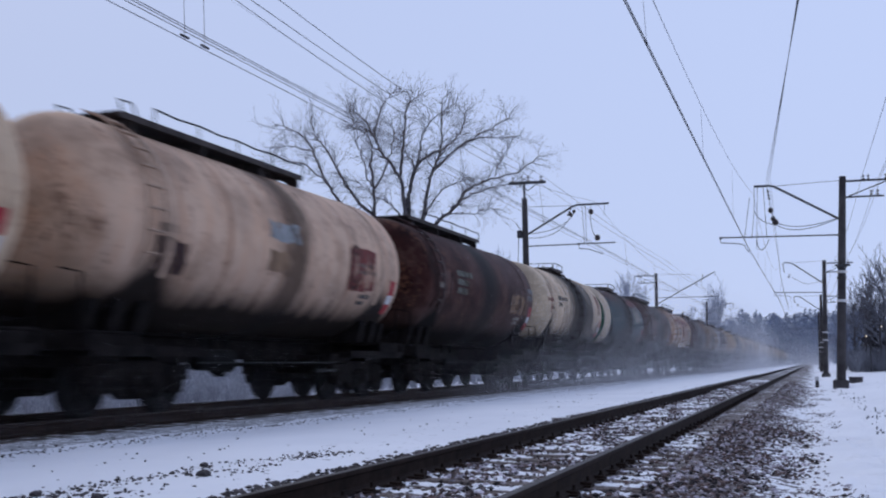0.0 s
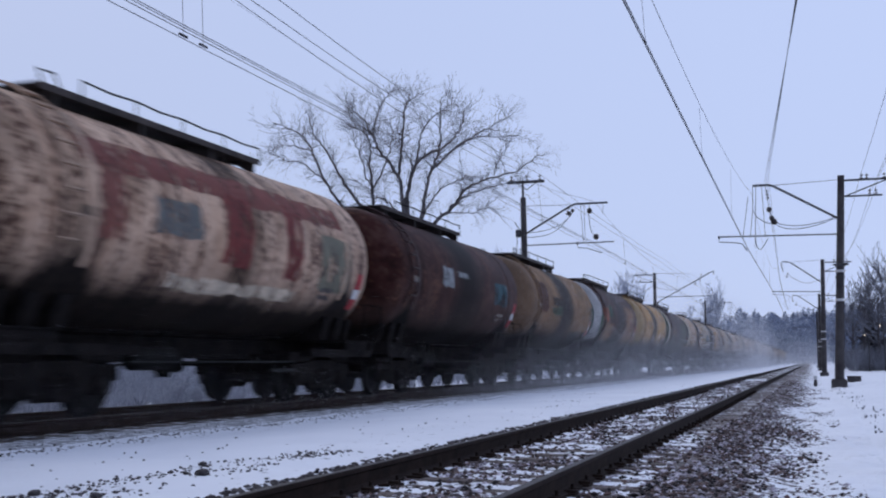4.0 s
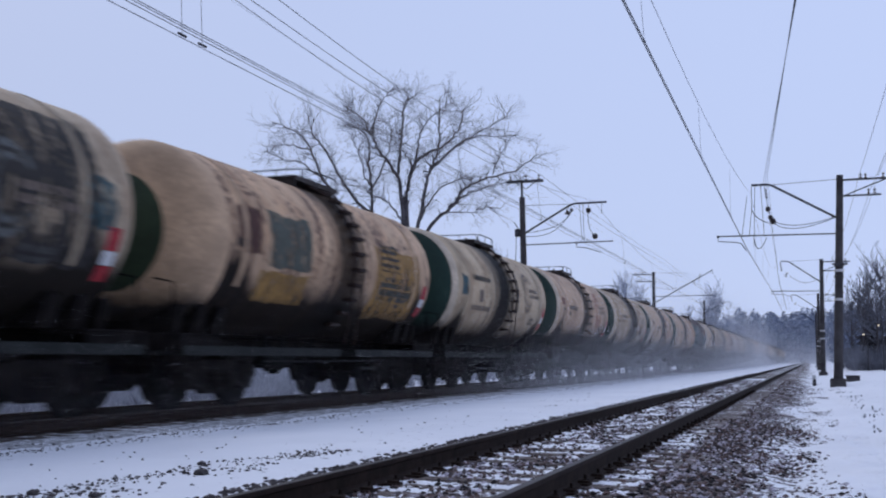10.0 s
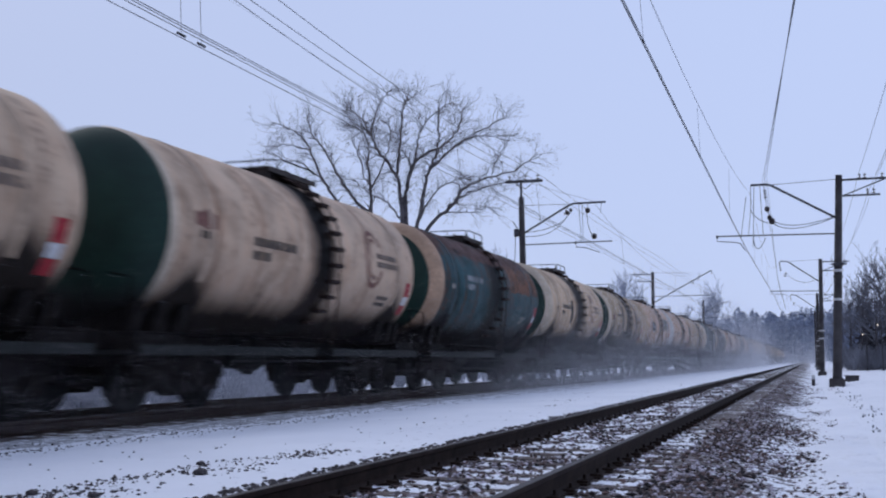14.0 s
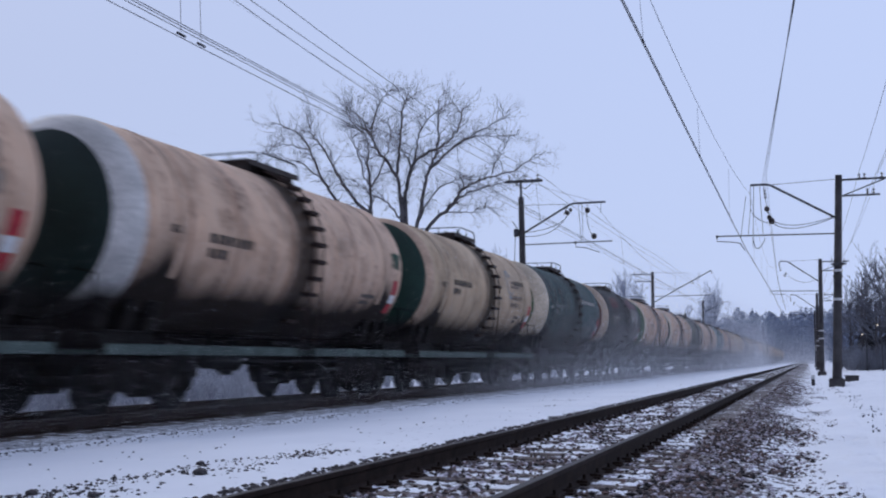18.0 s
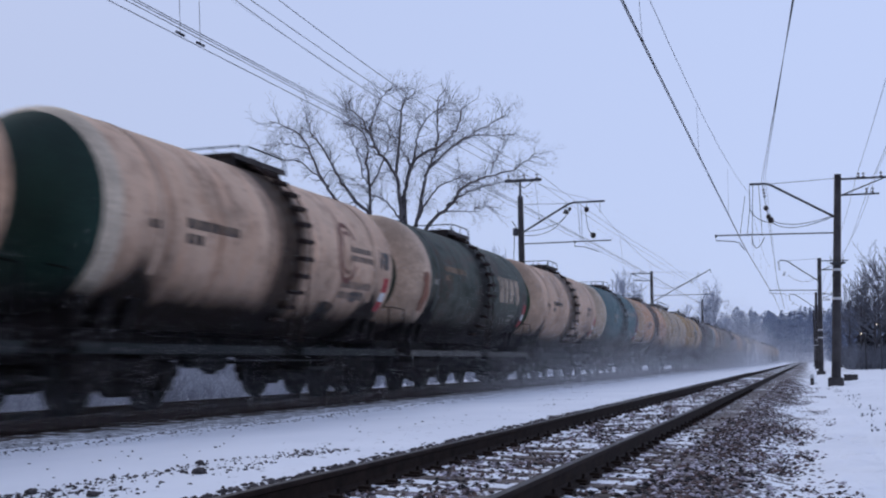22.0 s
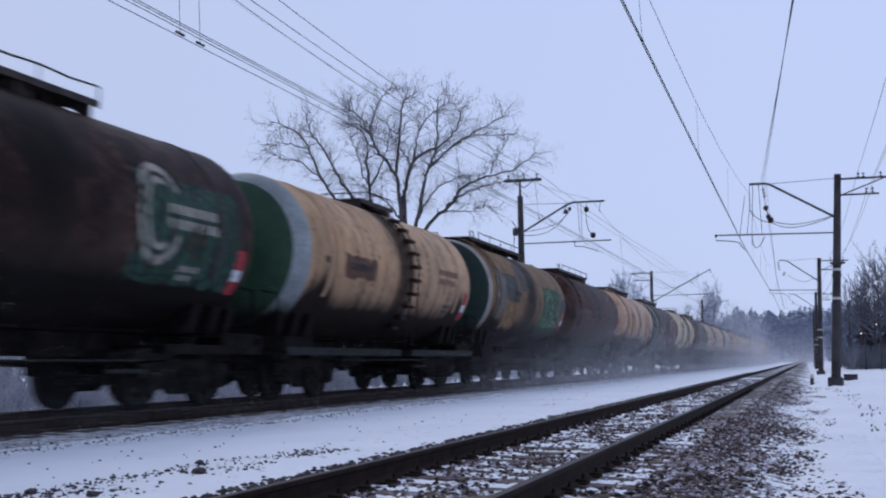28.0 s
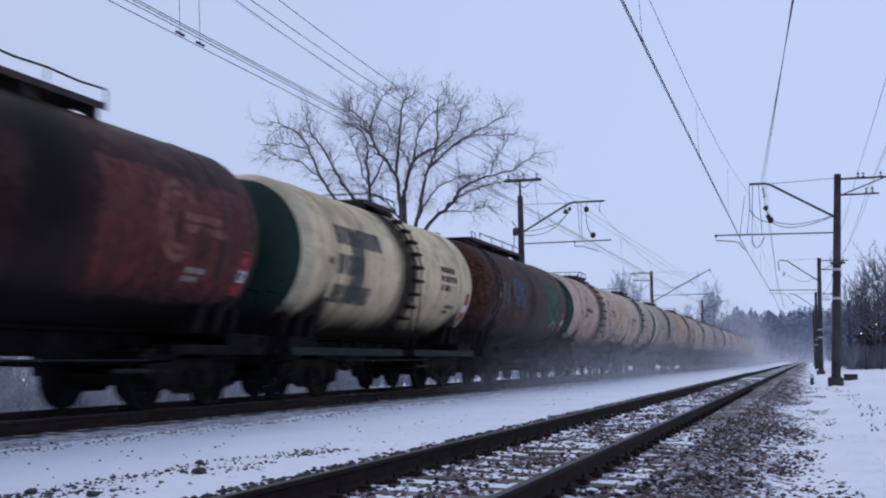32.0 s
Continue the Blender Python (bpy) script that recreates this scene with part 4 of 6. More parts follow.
SPECS[16] = ("S", (0.5, 0.385, 0.265), DGREEN, 0.3, PALE, 0.25, 1.0, 0.7, 0.3, (("t", -3.4, 0.1, (1.55, 0.5), INK), LOGO, ("p", 2.45, -0.72, 1.0, 0.5, INK), ("p", -0.8, -1.0, 2.4, 0.5, (0.05, 0.04, 0.035)), ("p", 1.0, -0.5, 0.5, 1.6, INK)), "dull beige tank wagon with dark green end and stained flank")
SPECS[17] = ("S", (0.6, 0.44, 0.305), DGREEN, 0.3, PALE, 0.25, 1.0, 0.35, 0.3, (("t", -2.7, -0.1, (1.5, 0.4), INK), ("l", 2.5, 0.2, 1.1, (0.36, 0.09, 0.07)), ("p", -4.5, 0.1, 0.7, 0.3, RUSTY), ("p", -0.6, -0.6, 1.5, 1.5, (0.05, 0.04, 0.035)), ("p", 0.3, -0.95, 1.1, 0.3, INK)), "pale pink tank wagon with dark green end and black hatch stain")
SPECS[18] = ("S", (0.58, 0.425, 0.3), DGREEN, 0.12, PALE, 0.12, 1.0, 0.3, 0.15, (("t", -2.6, -0.1, (1.5, 0.45), INK), LOGO, ("p", -4.4, 0.0, 0.6, 0.3, FADED)), "clean cream tank wagon with dark green end")
SPECS[19] = ("S", (0.03, 0.09, 0.105), DGREEN, 0.4, (0.58, 0.38, 0.25), 0.6, 0.9, 0.4, 0.5, (("t", -2.9, 0.15, (1.3, 0.5), GREY), ("p", 1.5, 0.1, 3.2, 0.9, (0.2, 0.075, 0.03)), ("p", -3.4, 0.9, 7.4, 0.7, RUSTY)), "rusting teal tank wagon with peach band")
SPECS[20] = ("S", CREAM, DGREEN, 0.3, PALE, 0.5, 1.0, 0.55, 0.2, (WORD, ("p", -1.8, -0.6, 0.5, 0.9, INK), LOGO), "cream tank wagon with black oil band")
SPECS[21] = ("S", (0.46, 0.35, 0.23), DGREEN, 0.05, PALE, 0.3, 0.95, 0.35, 0.3, (("t", -3.4, 0.12, (1.55,), INK), ("p", -2.9, -0.85, 0.6, 0.6, DIM), ("p", -4.5, -0.1, 0.5, 0.3, FADED), ("p", -1.9, -0.6, 0.6, 1.5, (0.14, 0.1, 0.08)), ("p", -1.6, -0.85, 3.4, 0.26, INK), ("p", 2.3, -1.5, 0.6, 3.2, (0.06, 0.045, 0.04)), LOGO),
    "beige tank wagon with dark green end and twin stains")
SPECS[22] = ("S", PINK, GREEN, 0.35, CREAM, 0.6, 0.9, 0.22, 0.2, (("p", -3.45, -0.3, 1.65, 0.55, (0.05, 0.055, 0.07)), ("t", -3.3, -0.1, (1.4,), GREY), ("p", 1.4, -0.1, 2.9, 0.72, (0.23, 0.23, 0.2)), ("t", 1.6, 0.2, (2.5,), (0.12, 0.12, 0.11)), ("p", 3.6, -0.95, 0.7, 0.5, ASH)), "pink-cream tank wagon with blue-black name panel")
SPECS[23] = ("S", PINK, (0.006, 0.02, 0.016), 0.35, (0.7, 0.67, 0.64), 0.62, 0.9, 0.28, 0.25, (("t", -3.2, -0.2, (1.25, 0.4), INK), ("p", 4.3, 0.0, 0.5, 0.4, GREEN)), "pink-cream tank wagon with black end and wide white band")
SPECS[24] = ("S", (0.49, 0.365, 0.24), DGREEN, 0.25, PINK, 0.35, 0.85, 0.28, 0.2, (WORD, ("t", 2.8, 0.35, (1.2,), INK), ("t", 2.3, -0.15, (1.2, 1.1), DIM), ("l", 2.2, 0.35, 0.7, GREY)), "beige tank wagon with narrow green end")
SPECS[25] = ("S", (0.028, 0.072, 0.074), LEAF, 0.5, PALE, 0.75, 0.85, 0.25, 0.2, (("t", -3.7, -0.1, (1.9, 0.9), ASH), ("t", 0.7, 0.3, (3.3,), OFFW), ("t", 2.9, -0.4, (0.8,), ASH)), "blue-green tank wagon with cream band and green end")
SPECS[26] = ("S", BLACKG, (0.16, 0.06, 0.045), 0.5, (0.58, 0.44, 0.33), 0.55, 0.9, 0.7, 0.3, (("p", -3.4, 0.5, 0.8, 0.6, REDP), ("p", -2.2, 0.6, 0.8, 0.6, REDP), ("t", -3.5, -0.05, (1.9, 0.6), OFFW), ("B", 1.9, -0.1, 2.0, 0.75, (0.36, 0.33, 0.3)), ("p", 1.9, 0.7, 2.6, 0.7, (0.14, 0.02, 0.04)), ("p", 4.3, -0.6, 0.5, 1.5, (0.02, 0.06, 0.05))),
    "black-green tank wagon with red paint and cream band")
SPECS[27] = ("S", (0.58, 0.37, 0.24), LEAF, 0.4, PALE, 0.25, 0.85, 0.35, 0.3, (WORD, LOGO, ("p", -3.9, 0.2, 0.5, 0.25, RUSTY)), "peach-pink tank wagon with olive green end")
SPECS[28] = ("S", PINK, DGREEN, 0.2, PALE, 0.35, 0.9, 0.4, 0.2, (WORD, LOGO, ("p", 1.8, -1.42, 0.7, 0.45, INK), ("p", 4.15, -0.05, 0.55, 0.4, (0.1, 0.1, 0.1)), ("t", 2.4, -0.6, (1.4, 1.2), DIM)), "pink-cream tank wagon with dark green end and pale rim")
SPECS[29] = ("S", (0.066, 0.085, 0.07), (0.015, 0.032, 0.02), 0.3, (0.6, 0.43, 0.31), 0.95, 0.9, 0.3, 0.25, (("t", -3.4, 0.25, (1.6, 0.5), TAN), ("B", 1.6, -0.3, 2.4, 0.8, (0.5, 0.38, 0.28)), ("p", -5.0, -0.9, 0.4, 1.0, (0.3, 0.12, 0.07))), "grey-green tank wagon with big pale lettering")
SPECS[30] = ("S", PINK, (0.035, 0.075, 0.035), 0.45, PINK, 0.72, 0.85, 0.42, 0.25, (WORD, ("t", 2.8, 0.0, (0.8, 0.7), DIM), ("p", -0.1, -1.32, 1.7, 0.2, INK), ("p", 1.72, -1.52, 0.78, 0.48, INK)), "pale pink tank wagon with small dark end")
SPECS[31] = ("S", (0.052, 0.125, 0.14), DGREEN, 0.45, (0.64, 0.5, 0.37), 0.8, 0.8, 0.28, 0.2, (("t", -2.6, 0.0, (1.2, 0.5), OFFW), ("t", 0.9, 0.25, (3.2,), OFFW), ("p", 4.2, -0.6, 0.5, 1.2, (0.22, 0.03, 0.05))), "blue-green tank wagon with dark green end and cream band")
SPECS[32] = ("S", (0.58, 0.31, 0.16), (0.05, 0.06, 0.03), 0.25, (0.57, 0.385, 0.25), 0.8, 0.95, 0.6, 0.3, (WORD, SMALL, ("p", -3.4, -0.3, 0.6, 0.3, FADED)), "orange-peach tank wagon with oil-stained middle")
SPECS[33] = ("L", (0.51, 0.385, 0.25), None, 0, None, 0, 0.8, 0.25, 0.35, (("t", -2.6, 0.0, (1.3, 0.5), INK), ("t", 2.4, -0.1, (0.9, 0.7), INK)), "olive-cream tank wagon with dark band")
SPECS[34] = ("L", (0.5, 0.315, 0.125), None, 0, None, 0, 0.95, 0.5, 0.25, (("p", -1.6, -0.1, 1.0, 0.4, SLATE), ("p", -4.0, -0.9, 0.7, 2.0, YELLOW), ("l", 2.6, 0.0, 0.8, PEACH)), "ochre tank wagon with dark band")
SPECS[35] = ("L", (0.022, 0.0085, 0.008), None, 0, None, 0, 0.85, 0.4, 0.25, (("p", -3.4, 0.5, 0.6, 0.2, ORANGE), ("t", -2.6, 0.0, (1.4, 0.6), OFFW), ("p", 1.75, -1.0, 2.75, 1.7, (0.017, 0.065, 0.043)), ("l", 2.3, 0.1, 1.15, OFFW), ("p", -4.5, -0.1, 0.5, 0.3, GREEN)), "dark maroon tank wagon with green emblem panel")
SPECS[36] = ("S", (0.54, 0.34, 0.185), (0.03, 0.085, 0.045), 0.4, (0.36, 0.4, 0.41), 0.5, 0.9, 0.35, 0.4, (("p", -3.3, -0.38, 1.6, 0.48, (0.11, 0.045, 0.025)), ("t", -3.1, -0.2, (1.2,), INK), ("t", 2.4, 0.1, (1.3, 1.1), FADED)), "orange-cream tank wagon with green end and grey band")
SPECS[37] = ("L", (0.24, 0.15, 0.08), (0.006, 0.026, 0.02), 0.1, (0.4, 0.38, 0.34), 0.2, 0.95, 0.55, 0.4, (("p", -4.4, -0.8, 1.0, 1.6, ASH), ("p", -3.3, -0.2, 1.5, 0.9, (0.06, 0.07, 0.07)), ("p", -3.2, -1.2, 1.6, 0.9, (0.3, 0.17, 0.07)), ("t", -2.6, 0.0, (1.0, 0.5), INK), ("p", -1.7, 0.2, 1.2, 1.0, (0.1, 0.08, 0.07)),
    ("p", 1.4, -1.5, 2.8, 2.05, (0.018, 0.105, 0.047)), ("p", 4.2, -0.35, 0.7, 0.62, (0.03, 0.09, 0.14)), ("l", 2.3, -0.25, 1.1, (0.14, 0.3, 0.19))), "tan and grey patchwork tank wagon with green emblem panel")
SPECS[38] = ("L", (0.052, 0.021, 0.018), None, 0, None, 0, 0.75, 0.35, 0.4, (("t", -3.3, -0.1, (1.25, 0.5), TAN), ("p", -4.4, -0.6, 0.9, 0.9, RUSTY), ("l", 2.5, -0.05, 1.15, (0.17, 0.13, 0.11)), ("p", -3.6, 0.4, 0.8, 0.5, (0.13, 0.05, 0.035))), "rusty maroon tank wagon with tan emblem")
SPECS[39] = ("L", (0.6, 0.38, 0.235), None, 0, None, 0, 0.75, 0.25, 0.25, (("p", -3.0, -0.8, 1.3, 0.85, (0.47, 0.25, 0.055)), ("p", -3.0, 0.1, 1.3, 0.28, DIM), ("p", 1.9, -0.95, 2.2, 1.5, (0.52, 0.29, 0.1)), ("l", 2.4, -0.1, 1.05, (0.42, 0.1, 0.035)), ("p", -1.2, -1.15, 3.0, 0.14, INK)), "peach tank wagon with yellow panels and orange emblem")
SPECS[40] = ("L", (0.04, 0.014, 0.012), (0.012, 0.05, 0.03), 0.12, (0.45, 0.42, 0.36), 0.1, 0.95, 0.42, 0.35, (("p", -4.6, -0.6, 0.7, 1.2, (0.1, 0.11, 0.08)), ("p", -3.5, -1.0, 1.2, 1.4, (0.085, 0.11, 0.085)), ("p", -3.2, 0.1, 0.6, 0.35, (0.02, 0.1, 0.1)), ("p", 0.75, -1.3, 3.9, 2.1, (0.14, 0.024, 0.019)), ("l", 2.6, 0.05, 0.95, (0.3, 0.12, 0.09))),
    "dark maroon tank wagon with red emblem panel")
SPECS[41] = ("S", (0.72, 0.585, 0.35), DGREEN, 0.4, (0.75, 0.64, 0.42), 0.4, 0.95, 0.35, 0.2, (("T", -4.0, 0.3, (2.3, 1.5, 1.9), (0.07, 0.068, 0.06)), ("p", -3.2, -0.9, 0.7, 1.6, (0.12, 0.11, 0.09)), ("t", 2.4, 0.2, (0.9, 1.1, 0.9), INK)), "yellowish cream tank wagon with smeared black writing")
SPECS[42] = ("L", (0.06, 0.026, 0.02), None, 0, None, 0, 0.8, 0.3, 0.5, (("p", -4.0, -0.5, 1.0, 0.9, SLATE), ("p", -2.6, -0.3, 1.5, 0.9, (0.05, 0.07, 0.1)), ("p", 1.6, -0.9, 2.4, 1.6, (0.03, 0.1, 0.05))), "rusty maroon tank wagon with green patch")
TAIL = ((PINK, DGREEN, PALE), (CREAM, None, None), (BEIGE, DGREEN, PALE), (PEACH, None, None), (CREAM, DGREEN, PALE), (PINK, None, PALE), (BEIGE, None, None))
for n in range(43, 56):
    b, e, r = TAIL[(n - 43) % 7]
    SPECS[n] = ("S", b, e, 0.35, r, 0.35, 0.9, 0.4, 0.25, (WORD, LOGO), "cream tank wagon near the tail of the train" if b in (CREAM, PINK) else "beige tank wagon near the tail of the train")
for n in sorted(SPECS):
    make_wagon(n, SPECS[n])


# ---- overhead line ----
def insulator(s, a, b, discs=4, r=0.075):
    a, b = Vector(a), Vector(b)
    s.tube([a, b], 0.016, 5)
    for i in range(discs):
        p = a.lerp(b, (i + 0.5) / discs)
        d = (b - a).normalized() * 0.035
        s.tube([p - d, p - d * 0.3, p + d * 0.2, p + d], [0.03, r, r, 0.02], 9)


def bead(s, x, z, r):
    """A ribbed ball-shaped porcelain insulator."""
    return s.lathe([(z - r, 0.0), (z - r * 0.9, r * 0.45), (z - r * 0.5, r * 0.9), (z - r * 0.35, r * 0.75), (z, r), (z + r * 0.15, r * 0.8), (z + r * 0.5, r * 0.88), (z + r * 0.9, r * 0.4), (z + r, 0.0)], 12, "z", (x, 0, 0))


# fittings of the two nearest masts, as (sideways, height) over the mast's foot
NEAR_DRESS = {"bracket": ((0.25, 7.34), (-2.48, 8.95), (-2.7, 9.0), (-3.34, 9.0)), "stay": ((0.3, 9.08), (-2.5, 8.97)), "balls": ((-2.66, 7.89, 0.125), (-2.47, 7.34, 0.15), (-2.56, 7.5, 0.12)),
              "discs": ((-2.76, 8.8), (-2.7, 8.35)), "jumpers": (((-2.4, 7.22), (-1.4, 6.98), (0.2, 7.42)), ((-2.38, 7.3), (-1.3, 7.12), (0.2, 7.46)), ((-3.36, 7.9), (-3.1, 7.5), (-2.6, 7.25)), ((-3.3, 6.62), (-3.1, 6.12), (-2.75, 6.6))),
              "drops": (((-3.34, 9.0), (-3.36, 7.9), (-3.5, 6.65)), ((-3.55, 8.5), (-3.82, 6.6)), ((-2.79, 8.95), (-2.66, 7.9), (-2.5, 7.4)), ((-3.2, 8.95), (-3.3, 6.2)), ((-2.95, 8.95), (-2.85, 6.65))),
              "steady": ((-4.85, 6.7), (-4.85, 6.5), (-4.1, 6.44), (-3.85, 6.38), (-3.64, 6.05))}
FAR_DRESS = {"bracket": ((-0.15, 8.02), (2.3, 9.42), (2.6, 9.53), (4.28, 9.54)), "stay": ((-0.2, 9.55), (2.45, 9.5)), "balls": ((3.34, 9.14, 0.15), (3.67, 7.78, 0.16), (2.27, 9.05, 0.12), (2.45, 9.2, 0.1)),
             "discs": ((2.3, 9.4), (2.1, 8.95)), "jumpers": (((2.24, 8.87), (1.3, 8.05), (-0.1, 7.9)), ((2.5, 9.2), (1.6, 8.4), (-0.1, 8.1)), ((3.3, 9.0), (3.4, 8.2), (3.62, 7.85))),
             "drops": (((2.87, 9.5), (2.95, 8.4), (3.0, 7.46)), ((4.06, 9.5), (4.02, 8.95)), ((3.34, 9.5), (3.34, 9.2)), ((3.05, 9.5), (3.1, 7.5))),
             "steady": ((2.7, 7.42), (2.72, 7.24), (3.2, 7.2), (3.95, 6.93))}


def dress_mast(t, d, az):
    """Bent tube bracket, insulators, jumpers and droppers of one mast."""
    at3 = lambda pts: [(q[0], 0.0, q[1]) for q in pts]
    part("bracket", Shape().tube(at3(d["bracket"]), 0.052, 8), IRON, t)
    part("stay_rod", Shape().tube(at3(d["stay"]), 0.013, 5), IRON, t)
    for x, z, r in d["balls"]:
        part("insulator", bead(Shape(), x, z, r), CERAMIC, t, "dark ball insulator")
    (x0, z0), (x1, z1) = d["discs"]
    s = Shape()
    insulator(s, (x0, 0, z0), (x1, 0, z1), 3, 0.07)
    part("insulator", s, CERAMIC, t, "brown insulator string")
    for a, b, c in d["jumpers"]:
        pts = []
        for i in range(9):
            u = i / 8
            f = ((1 - u) ** 2, 2 * u * (1 - u), u * u)
            m = [2 * b[q] - (a[q] + c[q]) / 2 for q in (0, 1)]
            pts.append((f[0] * a[0] + f[1] * m[0] + f[2] * c[0], 0.01, f[0] * a[1] + f[1] * m[1] + f[2] * c[1]))
        part("jumper_cable", Shape().tube(pts, 0.017, 5), WIRE, t)
    for pts in d["drops"]:
        part("hanger_wire", Shape().tube(at3(pts), 0.012, 4), WIRE, t)
    part("steady_arm", Shape().tube(at3(d["steady"]), 0.022, 5), IRON, t)
    part("arm_clamp", Shape().box((d["steady"][0][0] - 0.05, -0.04, az - 0.03), (d["steady"][0][0] + 0.05, 0.04, az + 0.09), 0, 0.01), IRON, t)


def make_mast(y, x, side, lean, h, arm_z, reach, detail, top_kind, base=-0.35, label=""):
    """A tapered concrete mast; side +1: its arm reaches towards +x."""
    t = thing("catenary_mast", label, "overhead line mast", "masts of the overhead line", at=(x, y, base))
    q = math.tan(radians(lean))
    s = Shape()
    hh = h - base
    s.tube([(0, 0, 0), (0, 0, 0.02), (q * hh, 0, hh)], [0.2, 0.2, 0.145], 14)
    part("pole", s, CONCRETE, t, "dark weathered concrete pole", True)
    part("footing", Shape().box((-0.32, -0.32, -0.4), (0.32, 0.32, 0.42), 0, 0.06), CONCRETE, t)
    for k, z in enumerate((3.75, 4.75, 5.0) if y == 47 else (2.9, 3.2, 3.5)):
        s = Shape().lathe([(z, 0.2), (z + 0.01, 0.2), (z + 0.1, 0.197), (z + 0.11, 0.19)], 14, "z", (q * z, 0, 0))
        part("painted_ring", s, WHITE if k != 1 else SILL_PALE, t, "worn white painted ring")
    az = arm_z - base
    xa = q * az
    s = Shape().tube([(xa + side * 0.12, 0, az), (side * reach, 0, az + 0.05)], 0.032, 7)
    part("registration_arm", s, IRON, t)
    if detail == 2:
        dress_mast(t, NEAR_DRESS if side < 0 else FAR_DRESS, az)
    else:
        s = Shape()
        zt = az + 2.35
        if side > 0:
            zt = az + 2.2
        if detail == 3:
            s.tube([(0.1, 0, az - 0.6), (side * reach, 0, az + 2.45), (side * (reach + 0.05), 0, az + 2.1)], 0.045, 7)
        else:
            s.tube([(q * (az + 0.55), 0, az + 0.65), (side * (reach * 0.62), 0, zt), (side * (reach * 0.74), 0, zt + 0.05), (side * (reach * 0.98 if detail > 1 else reach * 0.78), 0, zt + 0.05)], 0.045, 7)
        part("bracket", s, IRON, t)
        part("stay_rod", Shape().tube([(q * (zt + 0.1), 0, zt + 0.12), (side * reach * 0.6, 0, zt + 0.02)], 0.012, 5), IRON, t)
        s = Shape()
        insulator(s, (side * reach * 0.8, 0, zt), (side * reach * 0.77, 0, zt - 0.75), 4, 0.1)
        part("insulator", s, CERAMIC, t, "brown insulator string")
        s = Shape()
        insulator(s, (side * reach * 0.66, 0, az + 1.5), (side * reach * 0.7, 0, az + 1.15), 3, 0.11)
        part("insulator", s, CERAMIC, t, "brown insulator string")
        s = Shape()
        pts = [(q * (az + 0.9) + side * 0.15, 0, az + 0.95)]
        for i in range(1, 8):
            u = i / 7
            pts.append((side * (0.15 + u * reach * 0.58), 0, az + 0.95 - 0.42 * math.sin(math.pi * min(1, u * 1.0)) + 0.3 * u))
        s.tube(pts, 0.014, 5)
        part("jumper_cable", s, WIRE, t)
        s = Shape().tube([(side * reach, 0, az + 0.05), (side * reach, 0, az - 0.18), (side * (reach - 1.1), 0, az - 0.24), (side * (reach - 1.35), 0, az - 0.42)], 0.018, 5)
        part("steady_arm", s, IRON, t)
    if detail == 2:
        zz = az - 1.35
        part("lever_bracket", Shape().box((q * zz - 0.3, -0.24, zz - 0.04), (q * zz + 0.34, -0.16, zz + 0.04), 0, 0.01), IRON, t)
        part("clamp_band", Shape().lathe([(zz - 0.08, 0.19), (zz - 0.07, 0.215), (zz + 0.07, 0.213), (zz + 0.08, 0.18)], 14, "z", (q * zz, 0, 0)), IRON, t)
    if top_kind == "tee":
        zz = az + 0.75
        part("switch_box", Shape().box((q * zz - 0.42, -0.14, zz - 0.3), (q * zz - 0.17, 0.14, zz + 0.1), 0, 0.03), IRON, t)
        part("switch_lever", Shape().tube([(q * zz - 0.2, 0, zz + 0.05), (q * zz - 0.5, 0, zz + 0.5)], 0.025, 5), IRON, t)
        part("switch_rod", Shape().tube([(q * zz - 0.36, 0, zz - 0.3), (q * zz - 0.4, 0, zz - 1.6)], 0.02, 5), IRON, t)
    if top_kind == "bracket":
        zz = hh - 0.22
        s = Shape().box((q * zz - side * 0.1, -0.04, zz - 0.04), (q * zz - side * 2.1, 0.04, zz + 0.04)) if side < 0 else Shape().box((q * zz - 2.1, -0.04, zz - 0.04), (q * zz - 0.1, 0.04, zz + 0.04))
        part("feeder_arm", s, IRON, t)
        s = Shape().box((q * zz + 0.1, -0.04, zz - 0.74), (q * zz + 1.65, 0.04, zz - 0.67)) if side < 0 else Shape().box((q * zz - 1.65, -0.04, zz - 0.74), (q * zz - 0.1, 0.04, zz - 0.67))
        part("feeder_arm", s, IRON, t)
        part("feeder_brace", Shape().tube([(q * zz - side * 0.15, 0, zz - 0.7), (q * zz - side * 1.95, 0, zz)], 0.03, 6), IRON, t)
        for dx, dz in ((0.85, 0), (1.05, 0), (1.75, 0), (1.15, -0.68), (1.4, -0.68)):
            s = Shape()
            insulator(s, (q * zz - side * dx, 0, zz + dz), (q * zz - side * dx, 0, zz + dz + 0.26), 2, 0.07)
            part("pin_insulator", s, CERAMIC, t)
    elif top_kind == "tee":
        zz = hh + 0.84
        part("extension", Shape().tube([(q * hh, 0, hh - 0.4), (q * zz, 0, zz + 0.1)], 0.06, 8), IRON, t)
        part("crossarm", Shape().box((-1.05, -0.07, zz - 0.07), (0.95, 0.07, zz + 0.07), 0, 0.01), IRON, t)
        part("crossarm_brace", Shape().tube([(-0.5, 0, zz - 0.05), (0, 0, zz - 0.42), (0.5, 0, zz - 0.05)], 0.025, 5), IRON, t)
        for dx in (-0.85, 0, 0.7):
            s = Shape()
            insulator(s, (dx, 0, zz + 0.04), (dx, 0, zz + 0.36), 2, 0.1)
            part("pin_insulator", s, CERAMIC, t)
    return t


